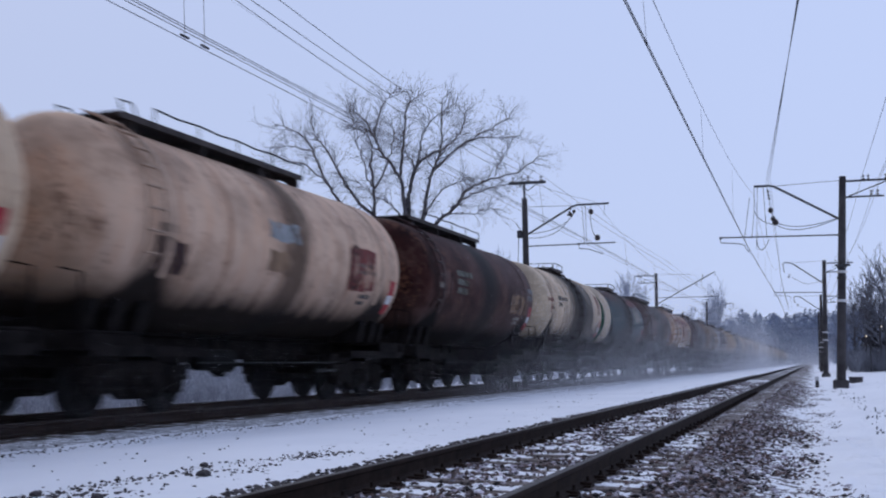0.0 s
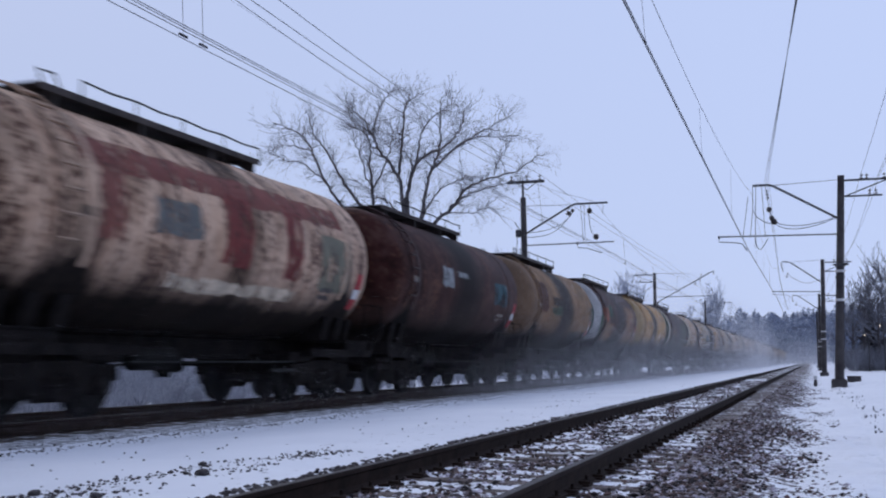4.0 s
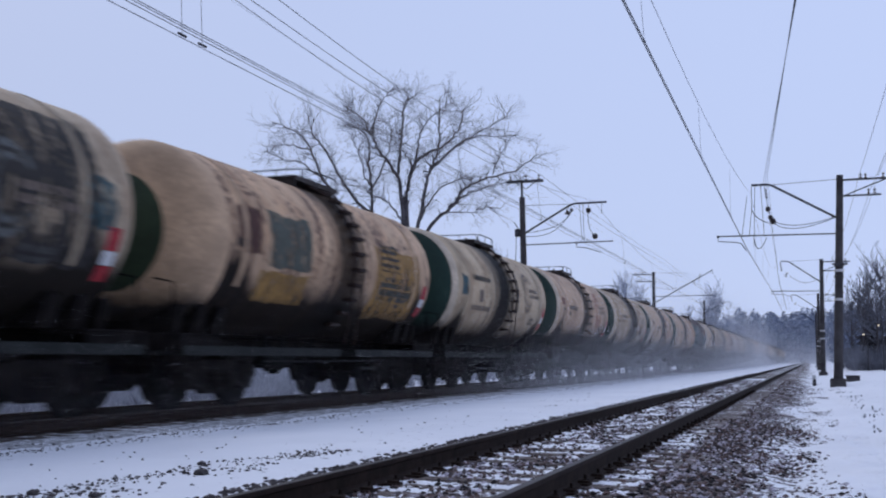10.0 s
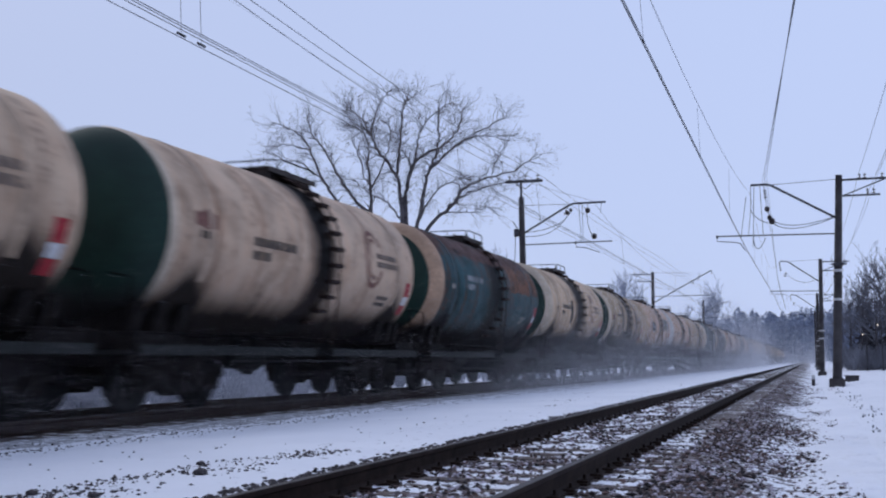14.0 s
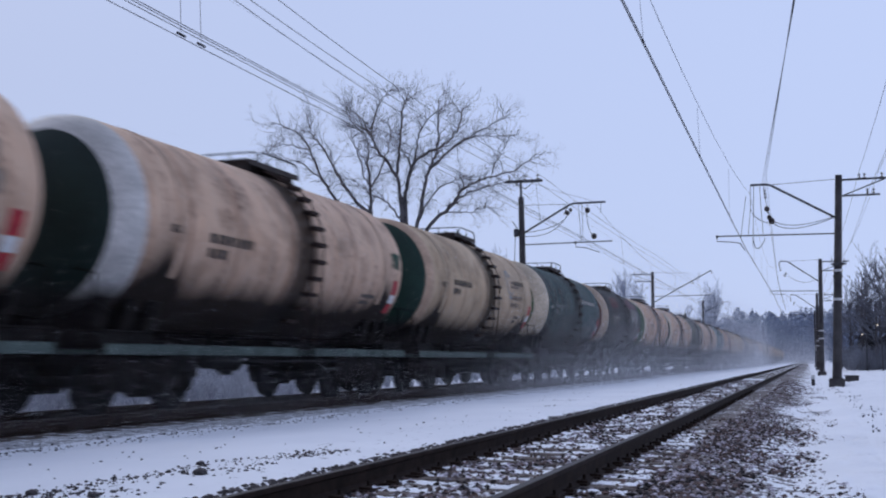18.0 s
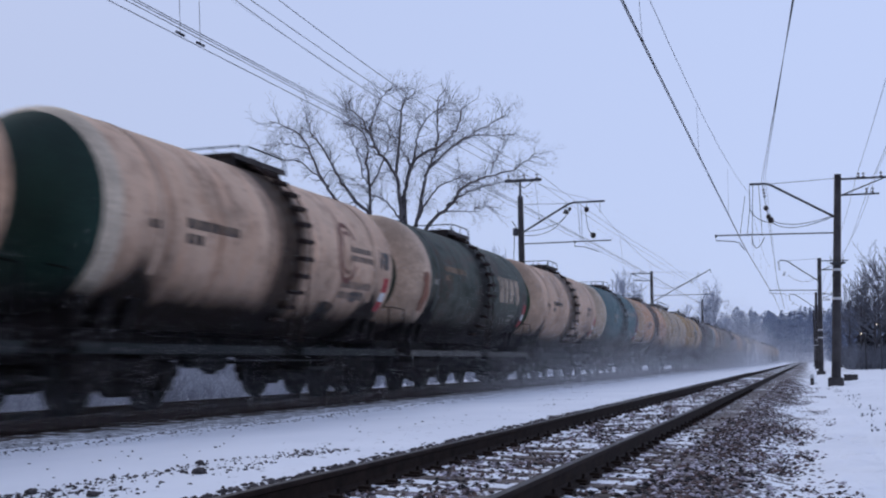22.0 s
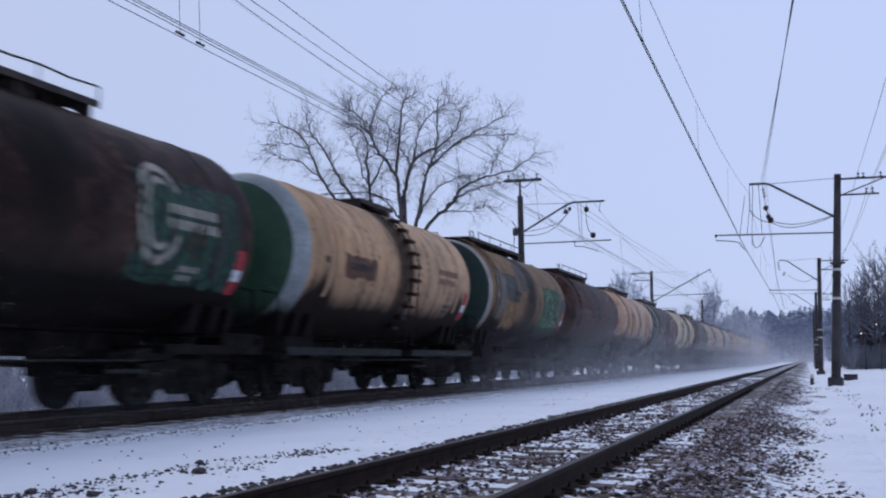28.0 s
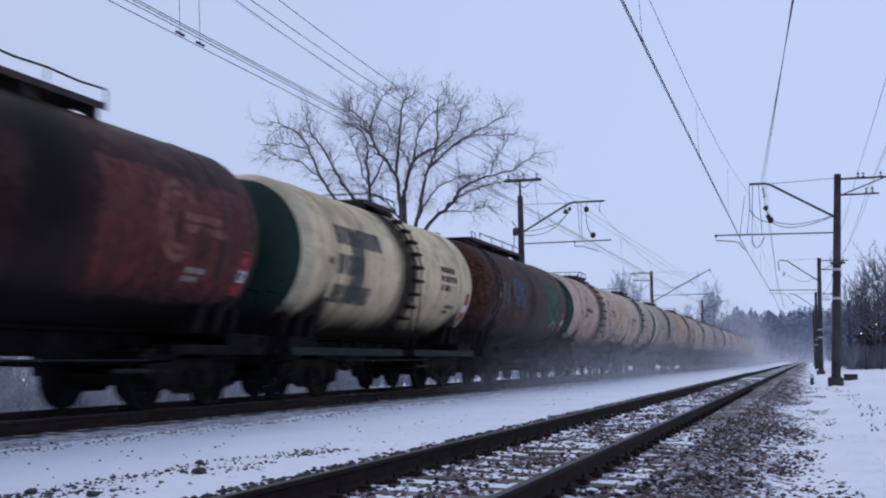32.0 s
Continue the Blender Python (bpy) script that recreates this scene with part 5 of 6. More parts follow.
MLAB = "dark concrete mast carrying the overhead line beside the track"
make_mast(47, 1.05, -1, 2.3, 8.95, 6.38, 4.85, 2, "bracket", -0.3, MLAB)
make_mast(84, 0.83, -1, 0.9, 8.75, 6.25, 3.65, 1, "bracket", -0.4, MLAB)
make_mast(128, 0.9, -1, 0.5, 8.8, 6.25, 3.7, 1, "bracket", -0.4, MLAB)
make_mast(175, 0.9, -1, 0, 8.8, 6.25, 3.7, 1, "bracket", -0.4, MLAB)
make_mast(51.3, -13.95, 1, -1.2, 9.4, 6.85, 4.6, 2, "tee", -0.6, "dark concrete mast with a wooden crossarm behind the train")
make_mast(100, -14.3, 1, 0, 9.4, 7.0, 5.6, 3, "bracket", -0.6, "dark concrete mast behind the train")
make_mast(150, -14.3, 1, 0, 9.4, 6.9, 4.7, 1, "", -0.6, "dark concrete mast behind the train")
make_mast(2, -14.1, 1, 0, 9.4, 6.85, 4.6, 1, "tee", -0.6, "dark concrete mast with a wooden crossarm behind the train")


def hang(pts_y, x_of, z_of, r, name, label, category="wire"):
    s = Shape().tube([(x_of(y), y, z_of(y)) for y in pts_y], r, 5)
    ob = part(name, s, WIRE, None, "")
    return tagged(ob, label, category, "wires of the overhead line")


def span(marks):
    """Piecewise linear through (y, value)."""
    def f(y):
        for (a, u), (b, v) in zip(marks, marks[1:]):
            if a <= y <= b:
                return u + (v - u) * (y - a) / (b - a)
        return marks[-1][1] if y > marks[-1][0] else marks[0][1]
    return f


def sag(posts, high, low):
    def f(y):
        for a, b in zip(posts, posts[1:]):
            if a <= y <= b:
                u = (y - a) / (b - a)
                return high - (high - low) * 4 * u * (1 - u)
        return high
    return f


def droop(rest, a, b):
    """The span before the mast at 51.3 m hangs through height a at 23 m and b at 32 m; beyond it the wire follows rest."""
    def f(y):
        if y > 51.3:
            return rest(y)
        u = (y - 23) / 9
        c = (10.64 - a - (b - a) * 28.3 / 9) / (28.3 / 9 * (28.3 / 9 - 1))
        return a + (b - a) * u + c * u * (u - 1)
    return f


NP, FP = (-8, 47, 84, 128, 175, 240), (2, 51.3, 100, 150, 200, 260)
ys = [y for y in np.linspace(-8, 240, 100)]
nz = span([(-8, -2.14), (47, -2.58), (84, -2.5), (128, -2.8), (240, -2.7)])
for k in (0, 1):
    hang(ys, lambda y: nz(y) + 0.025 * k, sag(NP, 5.86, 5.84), 0.009, "contact_wire", "dark copper contact wire over the near track")
near_mess = sag(NP, 8.35, 7.0)
hang(ys, lambda y: span([(-8, -2.44), (47, -2.33), (240, -2.6)])(y), near_mess, 0.006, "messenger_wire", "dark messenger wire over the near track")
for y in (15.58, 25.07, 36, 54, 62, 70, 92, 104, 116):
    s = Shape().tube([(nz(y) + 0.02, y, 5.86), (nz(y) * 0.5 - 1.22, y, near_mess(y))], 0.0035, 4)
    s.tube([(nz(y) + 0.02, y - 0.06, 5.85), (nz(y) + 0.02, y + 0.06, 5.85)], 0.017, 5)
    tagged(part("dropper_wire", s, WIRE, None), "thin dropper between messenger and contact wire", "wire", "wires of the overhead line")
for k in (0, 1, 2):
    hang([y for y in np.linspace(-8, 47, 24)] + [84, 128], lambda y: span([(-8, 1.1), (14, 0.03), (47, -1.6 - 0.1 * k), (84, -2.2), (128, -2.6)])(y) + 0.015 * k,
         span([(-8, 7.2), (14, 6.22), (47, 9.1 - 0.1 * k), (84, 7.0), (128, 6.9)]), 0.007, "feeder_wire", "dark cross-over wire above the ballast")
fz = span([(2, -10.35), (51.3, -10.2), (100, -10.6), (150, -10.2), (260, -10.4)])
fs_ = [y for y in np.linspace(2, 260, 110)]
for dx, dz in ((0, 0), (0.03, 0.13), (0.05, 0.18), (0.09, 0.2)):
    hang(fs_, lambda y: fz(y) + dx, lambda y: sag(FP, 6.52, 6.5)(y) + dz, 0.008, "contact_wire", "dark copper contact wire over the train")
far_mess = sag(FP, 9.1, 7.6)
hang(fs_, lambda y: -10.4, far_mess, 0.008, "messenger_wire", "dark messenger wire over the train")
for y in (14.8, 15.43, 30, 40, 60, 72, 86):
    s = Shape().tube([(fz(y), y, 6.55), (-10.4, y, far_mess(y))], 0.006, 4).tube([(fz(y), y - 0.12, 6.56), (fz(y), y + 0.12, 6.56)], 0.025, 5)
    tagged(part("dropper_wire", s, WIRE, None), "thin dropper between messenger and contact wire", "wire", "wires of the overhead line")
for x, z, low, bow in ((-14.8, 10.64, 10.6, (10.72, 10.58)), (-13.95, 10.64, 10.52, (10.5, 10.31)), (-13.25, 10.64, 10.42, (10.53, 10.27))):
    hang(fs_, lambda y: x, droop(sag(FP, z, low), *bow), 0.0115 if x > -14.5 else 0.0025, "feeder_wire", "dark feeder wire on the masts behind the train")
for x, z in ((2.2, 8.9), (3.0, 8.95), (2.6, 8.2)):
    hang(ys, lambda y: x - 0.012 * max(0, y - 47), sag(NP, z, z - 0.5), 0.008, "feeder_wire", "dark feeder wire beside the near track")


# ---- trees ----
def branch(s, rnd, p, d, length, r, level, levels, up=0.25, thin=0.008):
    """A crooked limb with side limbs."""
    k = max(3, int(length / (0.5 if level < 2 else 0.35)))
    pts, rs = [p], [r]
    for i in range(k):
        d = (d + Vector((rnd.uniform(-1, 1), rnd.uniform(-1, 1), rnd.uniform(-0.7, 1) * 0.8 + up * 0.25)) * 0.21).normalized()
        p = p + d * (length / k)
        pts.append(p)
        rs.append(r * (1 - 0.78 * (i + 1) / k))
        if level < levels and i >= k * 0.2:
            for _ in range(1 if level else 2):
                if rnd.random() < (0.75, 0.75, 0.7, 0.6)[min(level, 3)]:
                    side = Vector((rnd.uniform(-1, 1), rnd.uniform(-1, 1), rnd.uniform(-0.3, 0.8)))
                    nd = (d * 0.75 + side * 0.75).normalized()
                    branch(s, rnd, p, nd, length * rnd.uniform(0.28, 0.5), rs[-1] * rnd.uniform(0.5, 0.72), level + 1, levels, up, thin)
    s.tube(pts, [max(q, thin) for q in rs], 6 if level == 0 else 4 if level == 1 else 3, 0, False)


# the oak's limbs as (thickness, lean in depth, bends as (sideways, height)), in metres from its foot
OAK_INNER = ((0.17, -0.5, ((-1.3, 10.6), (-1.5, 12.6), (-1.9, 14.2), (-2.9, 15.5), (-3.5, 16.7), (-4.3, 18.1), (-5.2, 18.6))), (0.07, 0.8, ((-3.5, 16.8), (-4.2, 17.5), (-5.0, 18.0), (-5.4, 19.1))),
             (0.07, -1.0, ((-3.5, 16.9), (-3.3, 18.2), (-2.7, 19.4), (-2.2, 19.9))), (0.15, 1.0, ((-2.0, 8.2), (-3.4, 11.0), (-3.6, 13.0), (-3.8, 15.0), (-3.8, 16.4), (-4.3, 17.3), (-5.4, 17.9))),
             (0.08, 2.0, ((-3.6, 13.0), (-2.9, 14.5), (-2.5, 16.0), (-2.3, 17.3), (-2.5, 18.6))), (0.13, -1.2, ((-1.8, 13.9), (-1.6, 15.5), (-1.5, 17.0), (-1.4, 18.5), (-1.1, 19.1), (-0.5, 19.6))),
             (0.07, 0.6, ((-0.9, 13.7), (-0.9, 15.0), (-1.5, 16.0), (-1.9, 17.2))), (0.17, 0.4, ((-1.2, 11.3), (-1.2, 12.6), (-0.9, 14.2), (-0.2, 15.4), (1.2, 16.2), (2.2, 17.1), (2.6, 18.0), (2.7, 18.9))))
OAK_RIGHT = ((0.09, -1.6, ((-0.8, 14.3), (-0.4, 16.1), (-0.1, 17.3), (0.9, 18.3), (1.9, 18.8))), (0.17, -0.8, ((-0.9, 7.8), (-0.3, 11.0), (0.1, 13.3), (0.6, 14.8), (1.0, 16.0), (1.0, 17.9), (1.1, 19.4))),
             (0.10, 1.4, ((0.5, 14.5), (1.7, 15.8), (2.9, 16.8), (4.5, 17.8), (5.8, 18.7))), (0.07, 0.2, ((2.0, 16.1), (3.3, 16.8), (4.7, 16.9), (6.4, 17.1))), (0.17, 0.9, ((-0.8, 8.4), (0.5, 10.8), (2.1, 12.3), (2.8, 13.3), (4.2, 14.0), (6.3, 14.6), (7.8, 15.8))),
             (0.09, -1.0, ((1.7, 12.0), (3.1, 12.9), (4.7, 13.3), (6.4, 13.5))), (0.05, 0.0, ((1.2, 11.6), (3.3, 11.7), (3.7, 11.9), (4.6, 12.0))))
OAK_LEFT = ((0.09, 2.0, ((-0.2, 11.2), (0.1, 12.0), (1.2, 13.5), (2.5, 14.1), (3.3, 14.2))), (0.05, 0.8, ((4.7, 14.2), (5.1, 15.3), (5.8, 16.6))), (0.16, 0.6, ((-1.7, 9.0), (-3.1, 11.0), (-4.5, 12.3), (-5.3, 13.3), (-6.1, 14.6), (-7.1, 16.4), (-7.7, 17.1), (-8.0, 18.3))),
            (0.14, -0.8, ((-2.4, 9.6), (-5.2, 11.6), (-6.3, 13.0), (-7.2, 14.6), (-7.9, 16.1), (-8.7, 17.0), (-10.2, 17.5))), (0.06, 0.5, ((-7.8, 15.8), (-9.3, 16.2), (-10.3, 16.1))), (0.07, 1.0, ((-6.6, 13.4), (-8.1, 14.8), (-9.7, 15.3), (-10.9, 15.9))),
            (0.07, -1.4, ((-3.7, 13.4), (-4.0, 14.0), (-4.4, 15.4), (-4.8, 16.5))), (0.08, -0.6, ((-1.3, 10.9), (-2.4, 12.2), (-3.4, 12.7), (-4.6, 13.6))))


def sprig(s, rnd, p, d, length, r):
    """A fine crooked twig that forks again and again."""
    way = (d + Vector((rnd.uniform(-1, 1), rnd.uniform(-1, 1), rnd.uniform(-0.8, 1))) * 0.42).normalized()
    e = p + way * length
    s.tube([p, e], [r, r * 0.75], 3, 0, False)
    if length > 0.2:
        for turn in (-1, 1):
            side = Vector((way.z, rnd.uniform(-0.6, 0.6), -way.x)) * turn + Vector((0, rnd.uniform(-0.6, 0.6), 0.15))
            sprig(s, rnd, e, (way + side * rnd.uniform(0.25, 0.75)).normalized(), length * rnd.uniform(0.62, 0.85), r * 0.78)


def big_tree(x, y, label):
    t = thing("oak_tree", label, "tree", at=(x, y, -1.4))
    rnd = random.Random(12)
    s = Shape().tube([(0, 0, 0.0), (-0.1, 0, 1.0), (-0.45, 0.0, 4.0), (-0.9, 0.0, 8.0), (-1.2, -0.2, 11.0), (-1.15, -0.4, 12.7)], [0.6, 0.45, 0.36, 0.3, 0.21, 0.15], 14)
    part("trunk", s, BARK, t, "dark oak trunk dusted with snow", True)
    for r, lean, bends in OAK_INNER + OAK_RIGHT + OAK_LEFT:
        s = Shape()
        n = len(bends) - 1
        spots = [Vector((q[0] * 0.934 - lean * i / n * 0.358, q[0] * 0.358 + lean * i / n * 0.934, q[1])) for i, q in enumerate(((a + 1.2) * 0.95 - 1.2, z - max(0.0, z - 14.0) * 0.07) for a, z in bends)]
        pts, rs = [], []
        k = 5 * n
        for i in range(k + 1):
            u = i / 5
            f = min(n - 1, int(u))
            v = u - f
            p0, p1, p2, p3 = spots[max(f - 1, 0)], spots[f], spots[f + 1], spots[min(f + 2, n)]
            p = 0.5 * ((2 * p1) + (p2 - p0) * v + (2 * p0 - 5 * p1 + 4 * p2 - p3) * v * v + (3 * p1 - p0 - 3 * p2 + p3) * v ** 3)
            p = p + Vector((rnd.uniform(-1, 1), rnd.uniform(-1, 1), rnd.uniform(-1, 1))) * (0.07 if 0 < i < k else 0)
            pts.append(p)
            rs.append(max(0.024, r * 0.86 * (1 - 0.8 * (i / k) ** 0.9)))
            if i and p.z > 11.2:
                d = (pts[-1] - pts[-2]).normalized()
                out = 0.35 + 0.65 * i / k
                for _ in range(2 if i > k * 0.3 and rnd.random() < 0.5 else 1):
                    side = Vector((d.z, rnd.uniform(-1, 1), -d.x)) * rnd.choice((-1, 1)) + Vector((0, 0, rnd.uniform(-0.1, 0.6)))
                    way, q, length = (d * rnd.uniform(0.35, 0.9) + side * 0.7).normalized(), p, rnd.uniform(0.55, 1.6) * out
                    b_pts, b_rs = [q], [max(0.021, rs[-1] * 0.45)]
                    for g in range(5):
                        way = (way + Vector((rnd.uniform(-1, 1), rnd.uniform(-1, 1), rnd.uniform(-0.7, 1))) * 0.36).normalized()
                        q = q + way * length / 5
                        b_pts.append(q)
                        b_rs.append(max(0.011, b_rs[0] * (1 - 0.15 * (g + 1))))
                        if rnd.random() < 0.68:
                            sprig(s, rnd, q, (way + Vector((way.z, 0, -way.x)) * rnd.choice((-0.9, 0.9))).normalized(), rnd.uniform(0.2, 0.42), 0.0068)
                    sprig(s, rnd, q, way, rnd.uniform(0.25, 0.4), 0.0068)
                    s.tube(b_pts, b_rs, 4, 0, False)
                sprig(s, rnd, p, (d + Vector((d.z, 0, -d.x)) * rnd.choice((-1, 1))).normalized(), rnd.uniform(0.2, 0.42), 0.0068)
        for _ in range(2):
            sprig(s, rnd, pts[-1], (pts[-1] - pts[-2]).normalized(), rnd.uniform(0.25, 0.4), 0.0068)
        s.tube(pts, rs, 7, 0, False)
        part("limb", s, BARK, t)
    return t


big_tree(-23.2, 60.4, "large bare oak with snow on its limbs behind the train")


def twig_tree(x, y, h, wide, mat, seed, name="bare_tree", label="bare frosted tree beyond the railway", base=-0.7):
    t = thing(name, label, "tree", "trees in the distance", at=(x, y, base))
    rnd = random.Random(seed)
    # beyond 140 m the trunk takes the haze-paled crown colour
    part("trunk", Shape().tube([(0, 0, -0.2), (0, 0, h * 0.4), (0.1, 0, h * 0.8)], [h * 0.018, h * 0.012, h * 0.004], 7), BARK if y < 140 else mat, t)
    s = Shape()
    for i in range(int(20 + 2.2 * h) if y < 140 else int(4 * h)):
        a, z = rnd.uniform(0, 6.28), h * rnd.uniform(0.25, 0.95)
        reach = wide * (1.15 - z / h) * rnd.uniform(0.7, 1.1) + 0.3
        d = Vector((math.cos(a) * reach, math.sin(a) * reach, h * rnd.uniform(0.1, 0.28)))
        branch(s, rnd, Vector((0, 0, z)), d.normalized(), d.length, h * 0.006, 1, 3, 0.4, 0.016 if y < 140 else 0.03)
    part("crown", s, mat, t)
    return t


def spruce(x, y, h, wide, seed, label="snow-dusted dark conifer beside the railway", base=-0.2):
    t = thing("spruce_tree", label, "tree", "trees in the distance", at=(x, y, base))
    rnd = random.Random(seed)
    part("trunk", Shape().tube([(0, 0, -0.2), (0, 0, h * 0.97)], [h * 0.02, 0.02], 7), BARK, t)
    s = Shape()
    for i in range(420):
        z = h * (0.06 + 0.92 * rnd.random() ** 1.15)
        a = rnd.uniform(0, 6.28)
        r = wide * (1 - z / h) ** 0.8 * rnd.uniform(0.35, 1.05) + 0.1
        c, q = math.cos(a), math.sin(a)
        w = rnd.uniform(0.12, 0.3)
        p = Vector((c * r * 0.3, q * r * 0.3, z + 0.1))
        e = Vector((c * r, q * r, z - r * 0.28))
        sd = Vector((-q, c, 0)) * w
        m = (p + e) / 2 + Vector((0, 0, 0.08))
        s.add([p, m + sd, e, m - sd, m - Vector((0, 0, w))], [(0, 1, 2), (0, 2, 3), (0, 3, 4), (0, 4, 1), (4, 2, 1), (4, 3, 2)])
    part("crown", s, DARKTWIG, t)
    return t


TREES = ((-27.5, 160, 13.8, 3.0, RIME_HAZE), (-29.2, 166, 12.4, 3.2, RIME_HAZE), (-26.8, 170, 12.6, 3.0, RIME_HAZE), (-20.4, 240, 15.8, 3.6, RIME_HAZE), (-22.4, 244, 15, 3.6, RIME_HAZE), (-25.6, 232, 11, 4, RIME_HAZE), (-18.4, 262, 11, 4, RIME_HAZE),
         (-37.8, 72, 11.6, 2.4, FROST), (-39.5, 76, 11.2, 2.6, FROST), (-35.8, 78, 10.6, 2.2, FROST), (-45, 150, 15, 4.5, RIME_HAZE), (-47, 156, 14.5, 4, RIME_HAZE))
VERGE_TREES = ((3.9, 112, 6.6, 2.2, DARKTWIG), (4.8, 107, 7.6, 2.6, DARKTWIG), (6.0, 105, 9.0, 3.0, FROST), (7.4, 104, 9.8, 3.4, DARKTWIG), (9.0, 107, 11, 3.8, DARKTWIG), (5.4, 118, 9, 3.2, DARKTWIG), (7.0, 116, 10.6, 3.4, DARKTWIG),
         (4.4, 124, 7.5, 2.8, DARKTWIG), (9.4, 120, 11.4, 4, FROST), (11.0, 112, 12, 4, DARKTWIG), (6.4, 128, 10, 3.4, DARKTWIG), (13, 122, 13, 4.5, DARKTWIG), (3.6, 130, 5.5, 2.4, DARKTWIG))
for i, (x, y, h, w, mt) in enumerate(TREES + VERGE_TREES):
    twig_tree(x, y, h, w, mt, 40 + i, base=ground_z(x, y) - 0.05)
for i, (x, y, h, w) in enumerate(((5.6, 111, 7, 1.9), (7.8, 110, 9, 2.3), (10.2, 116, 10, 2.6))):
    spruce(x, y, h, w, 80 + i, base=ground_z(x, y) - 0.05)


def far_woods():
    rnd = random.Random(5)
    s = Shape()
    for i in range(560):
        y = rnd.uniform(390, 500)
        x = rnd.uniform(-140, 70)
        tall = 21 if x > -28 else 16 if x > -75 else 13
        h = tall * rnd.uniform(0.92, 1.0) * (1.0 + 0.08 * math.sin(x * 0.13))
        w = rnd.uniform(3.2, 5.6)
        s.tube([(x, y, -0.5), (x, y, h * 0.8)], [0.25, 0.1], 4, 0, False)
        for _ in range(290):
            z = h * rnd.uniform(0.04, 1.0)
            r = w * (1.05 - (z / h) ** 4) * rnd.uniform(0.2, 1)
            a = rnd.uniform(0, 6.28)
            p = Vector((x + r * math.cos(a), y + r * math.sin(a), z))
            q = rnd.uniform(0.16, 0.5)
            vs = [p + Vector((rnd.uniform(-q, q), rnd.uniform(-q, q), rnd.uniform(-q, q) * 1.2)) for _ in range(4)]
            s.add(vs, [(0, 1, 2), (0, 2, 3)])
    ob = part("far_woods", s, HAZED_WOODS, None)
    return tagged(ob, "distant woods closing the line, haze painted into their colour", "woods", kind="stuff")


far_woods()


# ---- snow powder whirled up by the train: many small flakes ----
def flakes(name, p, size, seed, label, at=(0, 0, 0)):
    """A cloud of tiny snow crystals, one triangle each, at the points p."""
    rng = np.random.default_rng(seed)
    k = len(p)
    tri = rng.normal(0, 1, (k, 3, 3))
    tri /= np.linalg.norm(tri, axis=2, keepdims=True)
    v = (p[:, None, :] + tri * size[:, None, None]).reshape(-1, 3)
    me = bpy.data.meshes.new(name)
    me.vertices.add(3 * k)
    me.vertices.foreach_set("co", v.astype(np.float32).ravel())
    me.loops.add(3 * k)
    me.loops.foreach_set("vertex_index", np.arange(3 * k, dtype=np.int32))
    me.polygons.add(k)
    me.polygons.foreach_set("loop_start", np.arange(0, 3 * k, 3, dtype=np.int32))
    me.materials.append(POWDER)
    me.update()
    return tagged(link(name, me, at=at), label, "snow", kind="stuff")


def moving_powder():
    rng = np.random.default_rng(3)
    k = 2000000
    y = rng.uniform(-3 * PITCH, 57 * PITCH, k)
    y = y[rng.random(k) < np.interp(y / PITCH, [-3, 8, 10, 15, 20, 34, 36, 57], [0.25, 0.42, 0.45, 0.5, 0.62, 0.62, 0.16, 0.12])]
    k = len(y)
    z = 0.03 + rng.exponential(1.0, k) * np.interp(y / PITCH, [8, 14, 20, 33, 35], [0.5, 0.75, 0.85, 0.85, 0.5])
    x = rng.normal(2.6, 1.2, k)
    keep = (z < 3.6) & ~((np.abs(x) < 1.75) & (z > 0.6)) & (np.abs(x) < 5.5)
    p = np.stack([x, y, z], 1)[keep]
    big = np.interp(p[:, 1] / PITCH, [15, 20, 34, 36], [1.1, 1.4, 1.4, 0.95])
    return flakes("snow_powder", p, big * rng.uniform(0.003, 0.006, len(p)), 4, "fine snow powder whirled up along the moving train", (FAR, 0, FARZ))


def hanging_powder():
    rng = np.random.default_rng(8)
    k = 180000
    y = 75 + 320 * rng.random(k) ** 0.75
    z = rng.exponential(3.4, k) - 0.3
    p = np.stack([rng.uniform(-32, 5, k), y, z], 1)[z < 15]
    y = (rng.random(900000) * (22.0 ** -2 - 170.0 ** -2) + 170.0 ** -2) ** -0.5
    y = np.concatenate([y[rng.random(len(y)) < np.clip((y - 22) / 30, 0, 1)], rng.uniform(85, 190, 130000)])
    k = len(y)
    x = FAR + rng.normal(2.9, 1.3, k)
    z = rng.exponential(1.0, k) * np.interp(y, [22, 40, 60, 120], [0.5, 1.3, 2.6, 3.0])
    p = np.concatenate([p, np.stack([x, y, z], 1)[(np.abs(x - FAR) > 1.8) & (x < -4.2) & (z < 7)]])
    return flakes("snow_haze", p, p[:, 1] * rng.uniform(0.00013, 0.0003, len(p)), 9, "snow powder hanging in the air far down the line")


powder = moving_powder()
hanging_powder()


# ---- dry weeds on the bank behind the train ----
def weeds(name, count, place, tall, seed, label):
    rnd = random.Random(seed)
    s = Shape()
    for i in range(count):
        x, y = place(rnd)
        z, h = ground_z(x, y), rnd.uniform(*tall)
        for _ in range(5):
            a, b, w = rnd.uniform(-0.5, 0.5) * h, rnd.uniform(-0.5, 0.5) * h, rnd.uniform(0.006, 0.014) * max(1.0, h)
            s.add([(x - w, y, z), (x + w, y + w, z), (x + a, y + b, z + h), (x + a * 0.4, y + b * 0.4 + w * 2, z + h * 0.5)], [(0, 1, 3), (0, 3, 2), (1, 2, 3)])
    return tagged(part(name, s, FROST, None), label, "weeds", kind="stuff")


